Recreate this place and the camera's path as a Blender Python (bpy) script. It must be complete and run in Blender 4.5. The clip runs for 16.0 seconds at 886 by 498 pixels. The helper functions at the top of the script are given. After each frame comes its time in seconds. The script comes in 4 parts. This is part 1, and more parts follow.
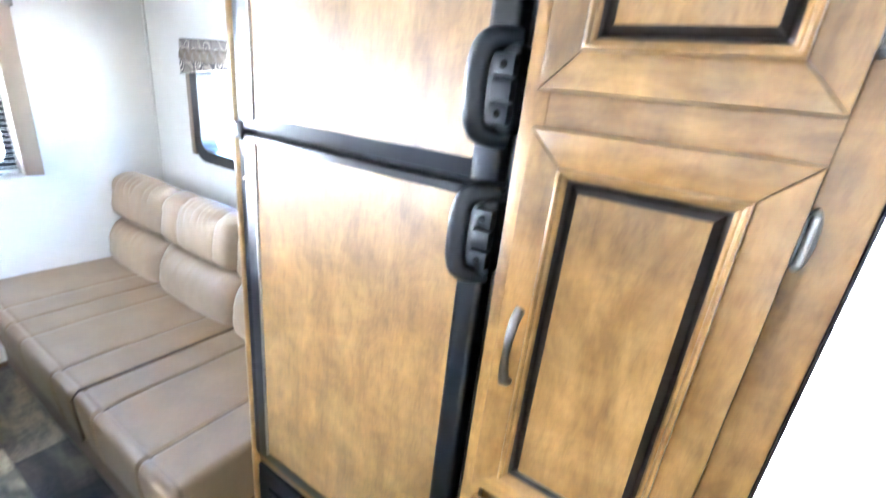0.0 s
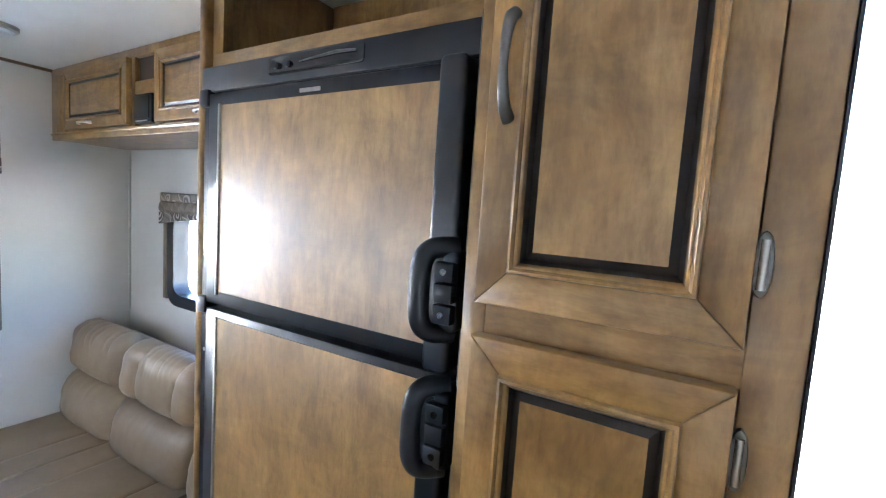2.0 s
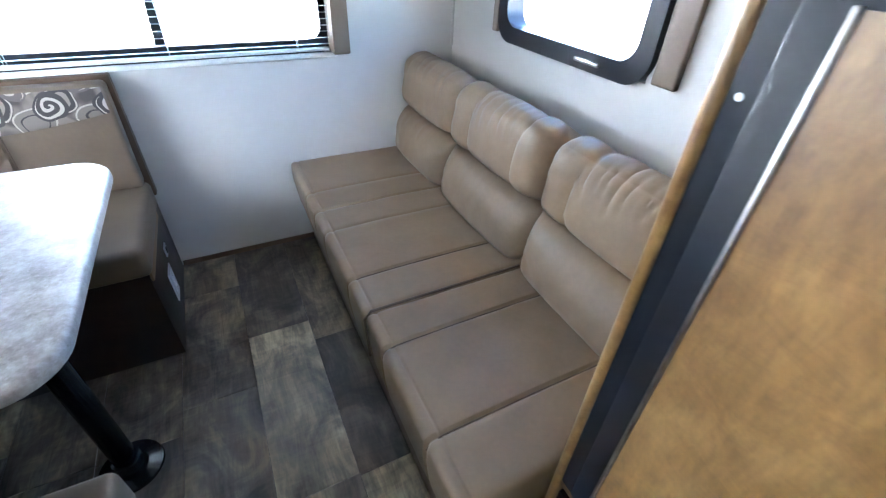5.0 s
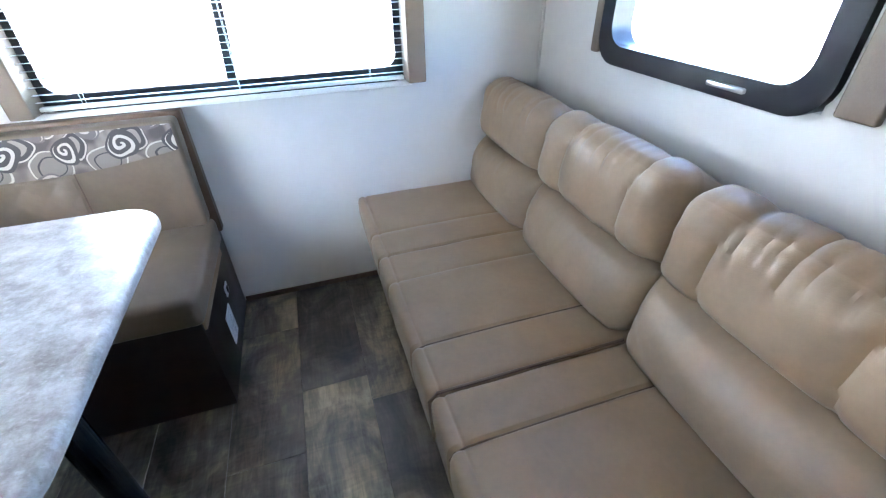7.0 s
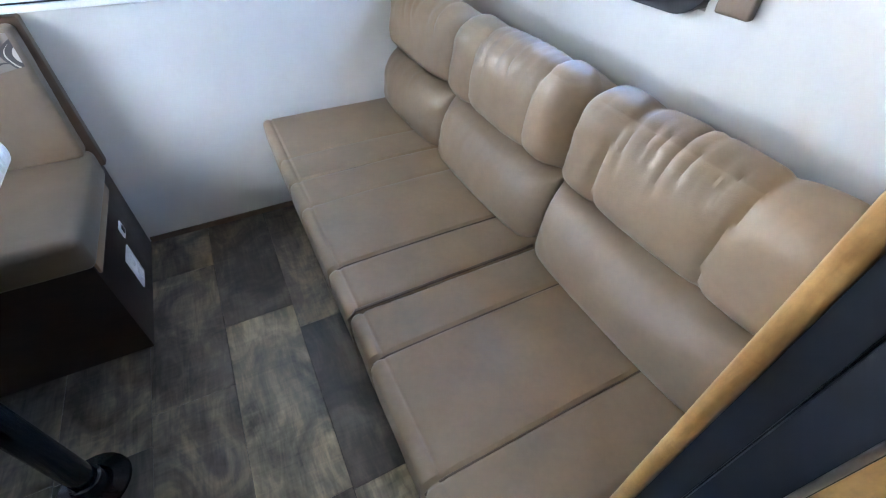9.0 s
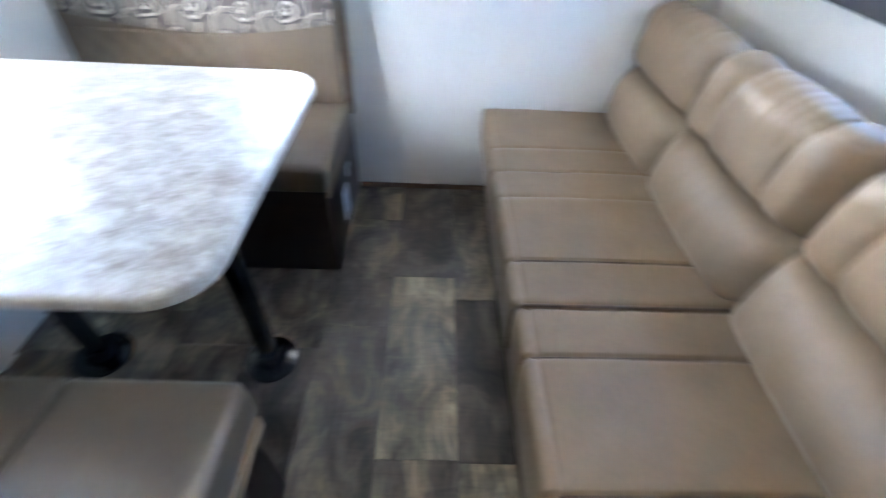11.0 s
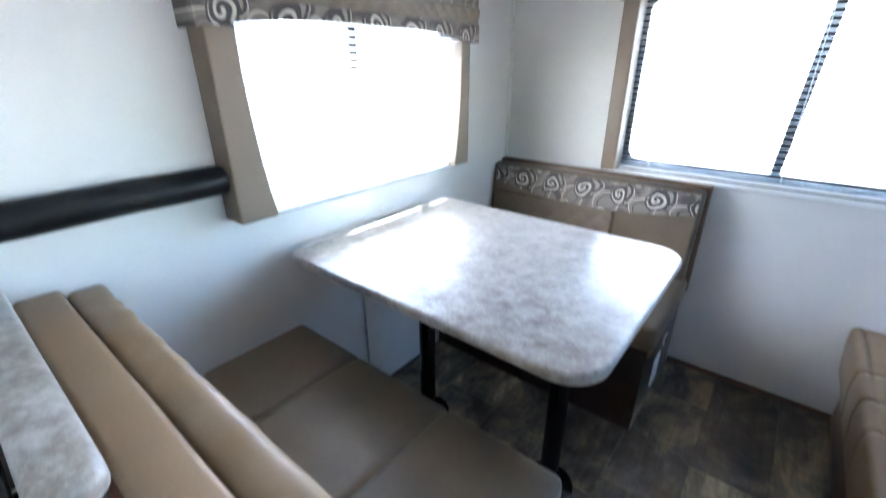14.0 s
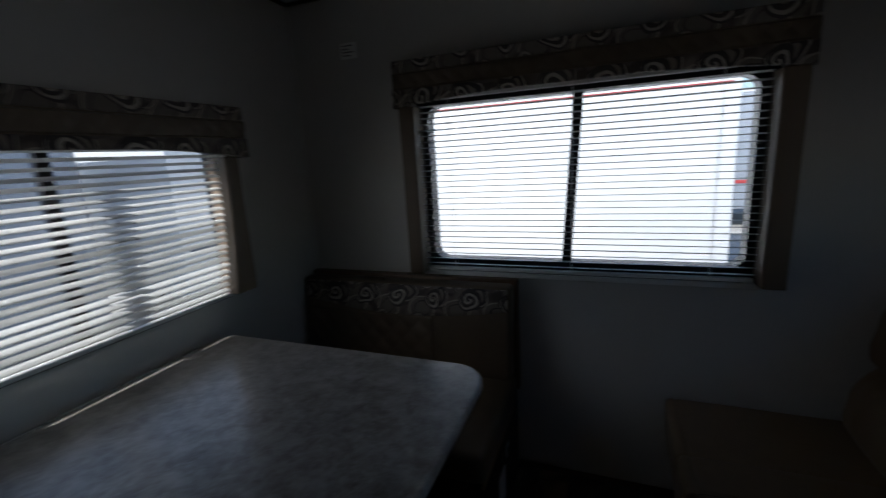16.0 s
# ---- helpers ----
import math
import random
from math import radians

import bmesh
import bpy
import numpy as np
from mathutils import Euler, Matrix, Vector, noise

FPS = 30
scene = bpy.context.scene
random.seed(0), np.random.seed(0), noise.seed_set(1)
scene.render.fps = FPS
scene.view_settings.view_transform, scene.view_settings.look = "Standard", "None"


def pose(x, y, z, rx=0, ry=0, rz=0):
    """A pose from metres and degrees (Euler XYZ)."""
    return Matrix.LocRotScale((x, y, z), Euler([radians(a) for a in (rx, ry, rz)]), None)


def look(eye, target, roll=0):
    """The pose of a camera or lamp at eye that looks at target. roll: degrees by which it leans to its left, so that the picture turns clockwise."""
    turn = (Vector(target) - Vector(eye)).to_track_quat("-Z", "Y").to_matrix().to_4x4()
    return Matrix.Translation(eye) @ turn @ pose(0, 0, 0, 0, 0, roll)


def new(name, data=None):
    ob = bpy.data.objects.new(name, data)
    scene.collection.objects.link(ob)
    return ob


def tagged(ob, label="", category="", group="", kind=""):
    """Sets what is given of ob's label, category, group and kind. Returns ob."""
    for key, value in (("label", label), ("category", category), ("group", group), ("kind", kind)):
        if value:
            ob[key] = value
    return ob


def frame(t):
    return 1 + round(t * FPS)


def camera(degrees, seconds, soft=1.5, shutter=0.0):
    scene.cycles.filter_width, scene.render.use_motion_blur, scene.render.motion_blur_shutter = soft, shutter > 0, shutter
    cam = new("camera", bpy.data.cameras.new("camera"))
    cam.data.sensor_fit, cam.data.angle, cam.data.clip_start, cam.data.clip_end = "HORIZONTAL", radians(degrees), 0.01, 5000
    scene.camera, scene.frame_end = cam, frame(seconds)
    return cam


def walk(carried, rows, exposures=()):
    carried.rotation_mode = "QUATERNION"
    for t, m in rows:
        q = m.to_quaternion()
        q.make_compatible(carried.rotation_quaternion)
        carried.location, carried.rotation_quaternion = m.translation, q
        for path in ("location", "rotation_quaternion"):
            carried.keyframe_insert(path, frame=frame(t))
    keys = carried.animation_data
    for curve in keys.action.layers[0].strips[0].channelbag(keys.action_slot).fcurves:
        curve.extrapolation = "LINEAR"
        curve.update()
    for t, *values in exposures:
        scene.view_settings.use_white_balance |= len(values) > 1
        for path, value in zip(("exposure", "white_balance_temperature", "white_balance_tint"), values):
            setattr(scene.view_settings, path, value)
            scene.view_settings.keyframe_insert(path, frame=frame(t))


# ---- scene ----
cam = camera(92.3, 16.0, soft=1.15, shutter=0.5)
PATH = [
    (0, (0.42, 0.494, 1.352), (2.03, 1.468, 0.675), 6.4),
    (0.5, (0.448, 0.477, 1.415), (2.154, 1.431, 0.991), 4.3),
    (1, (0.442, 0.47, 1.445), (2.148, 1.485, 1.202), 3.3),
    (1.5, (0.44, 0.468, 1.459), (2.159, 1.47, 1.264), 3.6),
    (2, (0.441, 0.472, 1.459), (2.168, 1.466, 1.284), 3.8),
    (2.5, (0.443, 0.478, 1.445), (2.177, 1.444, 1.198), 3.5),
    (3, (0.441, 0.51, 1.405), (2.078, 1.494, 0.813), 3.2),
    (3.5, (0.387, 0.599, 1.351), (1.753, 1.801, 0.521), 4.0),
    (3.8, (0.39, 0.697, 1.306), (1.499, 2.087, 0.391), 2.3),
    (4, (0.412, 0.766, 1.302), (1.356, 2.236, 0.329), 1.4),
    (4.2, (0.455, 0.841, 1.294), (1.251, 2.333, 0.227), 2.0),
    (6.3, (0.554, 1.273, 1.228), (1.288, 2.666, -0.005), 2.5),
    (6.5, (0.562, 1.291, 1.236), (1.197, 2.792, 0.075), -1.2),
    (7, (0.587, 1.31, 1.218), (1.082, 2.89, 0.096), -1.3),
    (7.5, (0.618, 1.319, 1.196), (1.101, 2.781, -0.081), 0.1),
    (8, (0.633, 1.303, 1.18), (1.251, 2.641, -0.171), 1.1),
    (8.2, (0.632, 1.285, 1.189), (1.326, 2.583, -0.166), 1.2),
    (10.5, (0.642, 1.271, 1.185), (1.264, 2.562, -0.21), 3.0),
    (11, (0.53, 1.266, 1.194), (0.588, 2.71, -0.189), 3.3),
    (11.2, (0.51, 1.247, 1.179), (0.266, 2.683, -0.191), -0.8),
    (11.5, (0.479, 1.175, 1.118), (-0.009, 2.603, -0.195), -1.9),
    (12, (0.438, 1.03, 1.116), (-0.348, 2.294, -0.219), -1.7),
    (12.5, (0.409, 1.0, 1.15), (-0.568, 2.224, -0.094), -0.9),
    (13, (0.405, 1.007, 1.154), (-0.576, 2.254, -0.064), -0.9),
    (13.5, (0.395, 1.002, 1.18), (-0.639, 2.317, 0.085), -0.9),
    (14, (0.397, 1.008, 1.266), (-0.756, 2.438, 0.475), -0.1),
    (14.5, (0.432, 1.023, 1.327), (-0.828, 2.496, 0.836), -0.8),
    (15, (0.445, 1.08, 1.343), (-0.717, 2.643, 0.886), -1.4),
    (15.5, (0.467, 1.208, 1.345), (-0.538, 2.885, 0.923), -2.7),
    (16, (0.52, 1.354, 1.312), (-0.201, 3.17, 0.885), -3.4),
]
EXPOSURES = [(0.0, 6.62, 5650, 10), (0.5, 5.95, 5780, 10), (1.0, 5.42, 5780, 10), (2.5, 5.02, 5760, 10), (3.0, 4.92, 5720, 10), (3.5, 5.02, 5700, 10), (4.0, 5.15, 5650, 10), (6.5, 5.55, 5600, 10), (8.0, 5.48, 5650, 10), (10.5, 5.70, 5800, 10),
             (12.0, 5.80, 5950, 10), (13.0, 5.60, 5980, 10), (13.5, 5.40, 5850, 10), (14.0, 5.0, 5750, 10), (14.5, 4.05, 5620, 10), (15.0, 2.70, 5600, 10), (15.5, 1.10, 5800, 10), (16.0, 0.00, 6000, 10)]
walk(cam, [(t, look(eye, target, roll)) for t, eye, target, roll in PATH], EXPOSURES)

# ---- light ----
SUN_DIR = Vector((-0.43, -0.64, 0.64)).normalized()
world = bpy.data.worlds.new("sky")
scene.world = world
world.use_nodes = True
wn = world.node_tree
sky = wn.nodes.new("ShaderNodeTexSky")
sky.sky_type = "NISHITA"
sky.sun_disc = False
sky.sun_elevation = math.asin(SUN_DIR.z)
sky.sun_rotation = math.atan2(SUN_DIR.x, SUN_DIR.y)
bg = wn.nodes["Background"]
bg.inputs["Strength"].default_value = 0.15
wn.links.new(sky.outputs[0], bg.inputs["Color"])
sun_data = bpy.data.lights.new("sun", "SUN")
sun_data.energy, sun_data.angle, sun_data.color = 5.0, radians(0.5), (1.0, 0.96, 0.9)
sun = new("sun", sun_data)
sun.matrix_world = look(SUN_DIR * 30, (0, 0, 0))


# ---- materials ----
class Nodes:
    """A short way to write a node tree."""

    def __init__(self, name):
        self.mat = bpy.data.materials.new(name)
        self.mat.use_nodes = True
        self.tree = self.mat.node_tree
        self.bsdf = self.tree.nodes["Principled BSDF"]

    def put(self, kind, **values):
        node = self.tree.nodes.new("ShaderNode" + kind)
        for key, value in values.items():
            if isinstance(value, bpy.types.NodeSocket):
                self.tree.links.new(value, node.inputs[key])
            else:
                node.inputs[key].default_value = value
        return node

    def link(self, out, into):
        self.tree.links.new(out, self.bsdf.inputs[into])

    def math(self, op, a, b=0.0, clamp=False):
        node = self.tree.nodes.new("ShaderNodeMath")
        node.operation, node.use_clamp = op, clamp
        for n, value in enumerate((a, b)):
            if isinstance(value, bpy.types.NodeSocket):
                self.tree.links.new(value, node.inputs[n])
            else:
                node.inputs[n].default_value = value
        return node.outputs[0]

    def coords(self, scale=(1, 1, 1), kind="Object", shift=False):
        tex = self.tree.nodes.new("ShaderNodeTexCoord")
        mapping = self.tree.nodes.new("ShaderNodeMapping")
        mapping.inputs["Scale"].default_value = scale
        self.tree.links.new(tex.outputs[kind], mapping.inputs["Vector"])
        if shift:
            info = self.tree.nodes.new("ShaderNodeObjectInfo")
            spread = self.math("MULTIPLY", info.outputs["Random"], 37.0)
            comb = self.put("CombineXYZ", X=spread, Y=spread, Z=spread)
            self.tree.links.new(comb.outputs[0], mapping.inputs["Location"])
        return mapping.outputs[0]

    def noise(self, vec, scale, detail=4.0, rough=0.55, distort=0.0):
        node = self.put("TexNoise", Vector=vec, Scale=scale, Detail=detail, Roughness=rough, Distortion=distort)
        return node.outputs["Fac"]

    def ramp(self, fac, *stops):
        node = self.put("ValToRGB", Fac=fac)
        ramp = node.color_ramp
        while len(ramp.elements) < len(stops):
            ramp.elements.new(0.5)
        for element, (place, colour) in zip(ramp.elements, stops):
            element.position, element.color = place, (*colour, 1)
        return node.outputs["Color"]

    def mix(self, fac, a, b, blend="MIX"):
        node = self.tree.nodes.new("ShaderNodeMix")
        node.data_type, node.blend_type = "RGBA", blend
        for key, value in ((0, fac), (6, a), (7, b)):
            if isinstance(value, bpy.types.NodeSocket):
                self.tree.links.new(value, node.inputs[key])
            else:
                node.inputs[key].default_value = (*value, 1) if isinstance(value, tuple) else value
        return node.outputs[2]

    def bump(self, height, strength, distance=0.002):
        node = self.put("Bump", Height=height, Strength=strength, Distance=distance)
        self.link(node.outputs[0], "Normal")

    def done(self, rough=0.5, metal=0.0, **more):
        for key, value in (("Roughness", rough), ("Metallic", metal), *more.items()):
            if isinstance(value, bpy.types.NodeSocket):
                self.link(value, key)
            else:
                self.bsdf.inputs[key].default_value = value
        return self.mat


def simple(name, colour, rough, metal=0.0, grain=60.0, spread=0.12, relief=0.1):
    """A plain material with fine grain and broad, faint blotches."""
    n = Nodes(name)
    vec = n.coords()
    fine, broad = n.noise(vec, grain), n.noise(vec, 3.0, 2.0)
    dark = tuple(c * (1 - spread) for c in colour)
    lite = tuple(min(1.0, c * (1 + spread)) for c in colour)
    both = n.math("ADD", n.math("MULTIPLY", fine, 0.4), n.math("MULTIPLY", broad, 0.6))
    n.link(n.ramp(both, (0.3, dark), (0.7, lite)), "Base Color")
    n.bump(fine, relief, 0.001)
    return n.done(rough, metal)


def wood(name, dark, mid, lite, along, rough=0.32):
    """Stained, varnished wood; along is the axis of the grain."""
    n = Nodes(name)
    scale = [7.0, 7.0, 7.0]
    scale["xyz".index(along)] = 1.7
    vec = n.coords(tuple(scale), shift=True)
    grain = n.noise(vec, 2.6, 6.0, 0.62, 0.9)
    patch = [3.2, 3.2, 3.2]
    patch["xyz".index(along)] = 1.5
    blotch = n.noise(n.coords(tuple(patch), shift=True), 4.0, 5.0, 0.66, 0.5)
    pore = n.noise(vec, 26.0, 2.0)
    fleck = n.noise(vec, 13.0, 4.0, 0.7)
    cross = [2.6, 2.6, 2.6]
    cross["xyz".index(along)] = 5.0
    figure = n.noise(n.coords(tuple(cross), shift=True), 3.0, 4.0, 0.7, 0.6)
    grain = n.math("ADD", n.math("MULTIPLY", grain, 0.5), n.math("MULTIPLY", figure, 0.5))
    colour = n.ramp(grain, (0.26, dark), (0.5, mid), (0.76, lite))
    cloud = n.ramp(blotch, (0.34, (0.58, 0.53, 0.46)), (0.5, (0.94, 0.93, 0.90)), (0.66, (1.30, 1.28, 1.22)))
    colour = n.mix(0.85, colour, cloud, "MULTIPLY")
    colour = n.mix(0.44, colour, n.ramp(fleck, (0.32, (0.56, 0.52, 0.47)), (0.5, (1, 1, 1)), (0.66, (1.2, 1.2, 1.18))), "MULTIPLY")
    n.link(colour, "Base Color")
    n.bump(pore, 0.06, 0.001)
    mat = n.done()
    n.link(n.math("ADD", n.math("MULTIPLY", blotch, 0.18), rough - 0.08), "Roughness")
    return mat


WOOD = (0.118, 0.057, 0.017), (0.268, 0.148, 0.047), (0.42, 0.258, 0.094)
INLAY = (0.135, 0.067, 0.021), (0.300, 0.168, 0.055), (0.45, 0.280, 0.104)
wood_up = wood("maple_upright", *WOOD, "z")
wood_y = wood("maple_lengthwise", *WOOD, "y")
wood_x = wood("maple_crosswise", *WOOD, "x")
for lacquered in (wood_up, wood_y, wood_x):
    lacquered.node_tree.nodes["Principled BSDF"].inputs["Coat Weight"].default_value = 0.5
    lacquered.node_tree.nodes["Principled BSDF"].inputs["Coat Roughness"].default_value = 0.16
wood_red = wood("red_brown_board", (0.038, 0.015, 0.007), (0.076, 0.031, 0.014), (0.115, 0.051, 0.024), "x", 0.35)
wood_dark = wood("dark_panel_wood", (0.009, 0.0045, 0.003), (0.019, 0.009, 0.0055), (0.031, 0.015, 0.009), "x", 0.42)
espresso = simple("espresso_glaze", (0.016, 0.011, 0.010), 0.28, grain=90)
black_plastic = simple("black_plastic", (0.0055, 0.0075, 0.012), 0.36, grain=500, relief=0.05)
black_plastic.node_tree.nodes["Principled BSDF"].inputs["Specular IOR Level"].default_value = 0.42
laminate = wood("door_laminate", *INLAY, "z", 0.34)
laminate.node_tree.nodes["Principled BSDF"].inputs["Coat Weight"].default_value = 1.0
laminate.node_tree.nodes["Principled BSDF"].inputs["Coat Roughness"].default_value = 0.40
black_gloss = simple("black_enamel", (0.010, 0.011, 0.014), 0.12, grain=200, relief=0.01)
black_vinyl = simple("black_vinyl", (0.004, 0.004, 0.005), 0.38, grain=180, relief=0.2)
black_vinyl.node_tree.nodes["Principled BSDF"].inputs["Specular IOR Level"].default_value = 0.3
pewter = simple("aged_pewter", (0.17, 0.165, 0.155), 0.33, 1.0, grain=300)
chrome = simple("brushed_nickel", (0.55, 0.53, 0.50), 0.28, 1.0, grain=300)
white_metal = simple("white_blind_paint", (0.78, 0.78, 0.76), 0.4, grain=100)
white_plastic = simple("white_plastic", (0.75, 0.78, 0.82), 0.35, grain=80)
window_black = simple("black_window_frame", (0.009, 0.009, 0.012), 0.3, grain=120)
window_black.node_tree.nodes["Principled BSDF"].inputs["Specular IOR Level"].default_value = 0.3
curtain_board = simple("taupe_vinyl_board", (0.255, 0.168, 0.092), 0.5, grain=220, relief=0.25)
board_taupe = simple("grey_taupe_vinyl", (0.155, 0.114, 0.078), 0.5, grain=220, relief=0.25)
trim_brown = simple("brown_trim", (0.11, 0.065, 0.035), 0.45)
red_trim = simple("copper_brown_edging", (0.16, 0.066, 0.036), 0.35)
dark_void = simple("dark_recess", (0.02, 0.018, 0.016), 0.8)
paper = simple("paper_label", (0.86, 0.86, 0.84), 0.6)
ink = simple("grey_ink", (0.12, 0.12, 0.13), 0.6)
rubber = simple("black_rubber", (0.012, 0.012, 0.012), 0.6)


def wall_vinyl(name, colour):
    n = Nodes(name)
    vec = n.coords()
    weave = n.noise(n.coords((1, 1, 0.35)), 240.0, 2.0)
    mottle = n.noise(vec, 9.0, 5.0, 0.6)
    broad = n.noise(vec, 1.4, 2.0)
    both = n.math("ADD", n.math("MULTIPLY", mottle, 0.6), n.math("MULTIPLY", broad, 0.4))
    n.link(n.ramp(both, (0.3, tuple(c * 0.93 for c in colour)), (0.7, colour)), "Base Color")
    n.bump(weave, 0.12, 0.001)
    return n.done(0.55)


wall_mat = wall_vinyl("cream_wall_vinyl", (0.60, 0.59, 0.56))
ceiling_mat = wall_vinyl("white_ceiling_vinyl", (0.80, 0.80, 0.79))


def leather(name, colour, rough=0.46):
    n = Nodes(name)
    vec = n.coords(shift=True)
    pebble = n.put("TexVoronoi", Vector=vec, Scale=420.0).outputs["Distance"]
    cloud = n.noise(vec, 6.0, 4.0, 0.6)
    fine = n.noise(vec, 70.0, 3.0)
    both = n.math("ADD", n.math("MULTIPLY", cloud, 0.75), n.math("MULTIPLY", fine, 0.25))
    n.link(n.ramp(both, (0.3, tuple(c * 0.82 for c in colour)), (0.7, tuple(c * 1.12 for c in colour))), "Base Color")
    crease = n.noise(n.coords((1, 1, 2.2), shift=True), 24.0, 3.0, 0.6, 1.6)
    n.bump(n.math("ADD", n.math("MULTIPLY", pebble, 0.45), n.math("ADD", n.math("MULTIPLY", cloud, 1.5), n.math("MULTIPLY", crease, 2.4))), 0.15, 0.0012)
    mat = n.done()
    n.link(n.math("ADD", n.math("MULTIPLY", fine, 0.15), rough - 0.07), "Roughness")
    return mat


sofa_leather = leather("tan_leatherette", (0.240, 0.168, 0.100), 0.47)
bench_leather = leather("brown_leatherette", (0.132, 0.098, 0.064), 0.42)
back_leather = leather("honey_tan_leatherette", (0.222, 0.147, 0.078), 0.42)
# stitching thread, coloured dark to include the shade lying in a seam
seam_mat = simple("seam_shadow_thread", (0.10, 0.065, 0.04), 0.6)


def stone_laminate():
    n = Nodes("stone_laminate")
    vec = n.coords()
    big = n.noise(vec, 17.0, 7.0, 0.72, 0.25)
    vein = n.noise(vec, 46.0, 8.0, 0.76, 0.30)
    speck = n.noise(vec, 110.0, 3.0)
    a = n.ramp(big, (0.38, (0.135, 0.110, 0.084)), (0.5, (0.285, 0.256, 0.224)), (0.62, (0.44, 0.424, 0.405)))
    b = n.ramp(vein, (0.38, (0.15, 0.132, 0.114)), (0.52, (0.33, 0.314, 0.294)), (0.66, (0.57, 0.556, 0.543)))
    colour = n.mix(0.36, a, b)
    colour = n.mix(n.ramp(speck, (0.58, (0, 0, 0)), (0.74, (0.28, 0.28, 0.28))), colour, (0.70, 0.68, 0.65))
    n.link(colour, "Base Color")
    n.bump(speck, 0.05, 0.0006)
    mat = n.done()
    n.link(n.math("ADD", n.math("MULTIPLY", speck, 0.2), 0.22), "Roughness")
    n.bsdf.inputs["Coat Weight"].default_value = 0.8
    n.bsdf.inputs["Coat Roughness"].default_value = 0.40
    return mat


stone = stone_laminate()


def plank_vinyl(name, tone):
    """Weathered-wood vinyl plank of one tone, worn in patches and saw marks."""
    n = Nodes(name)
    vec = n.coords((7, 0.8, 7), shift=True)
    grain = n.noise(vec, 4.0, 6.0, 0.65, 1.4)
    slow = n.noise(n.coords((1, 0.3, 1), shift=True), 7.0, 2.0, 0.45, 0.6)
    rings = n.math("SINE", n.math("ADD", n.math("MULTIPLY", slow, 95.0), n.math("MULTIPLY", grain, 7.0)))
    saw = n.noise(n.coords((1.2, 7, 1.2), shift=True), 5.0, 3.0, 0.6, 1.6)
    patch = n.noise(n.coords((1.5, 1, 1), shift=True), 4.2, 4.0, 0.58, 1.2)
    streak = n.noise(vec, 17.0, 3.0, 0.6)
    wear = n.math("ADD", n.math("MULTIPLY", grain, 0.20), n.math("ADD", n.math("MULTIPLY", patch, 0.56), n.math("MULTIPLY", saw, 0.10)))
    wear = n.math("ADD", n.math("ADD", wear, 0.07), n.math("MULTIPLY", n.math("MULTIPLY", rings, patch), 0.018))
    colour = n.mix(1.0, tone, n.ramp(wear, (0.39, (0.17, 0.16, 0.16)), (0.50, (0.76, 0.75, 0.73)), (0.62, (1.95, 1.88, 1.66))), "MULTIPLY")
    colour = n.mix(0.25, colour, n.ramp(streak, (0.35, (0.45, 0.44, 0.43)), (0.55, (1, 1, 1))), "MULTIPLY")
    n.link(colour, "Base Color")
    n.bump(wear, 0.15, 0.001)
    mat = n.done()
    n.link(n.math("ADD", n.math("MULTIPLY", patch, 0.25), 0.27), "Roughness")
    return mat


plank_mats = [plank_vinyl("plank_vinyl_dark", (0.084, 0.069, 0.055)), plank_vinyl("plank_vinyl_brown", (0.160, 0.130, 0.095)), plank_vinyl("plank_vinyl_pale", (0.28, 0.238, 0.168))]


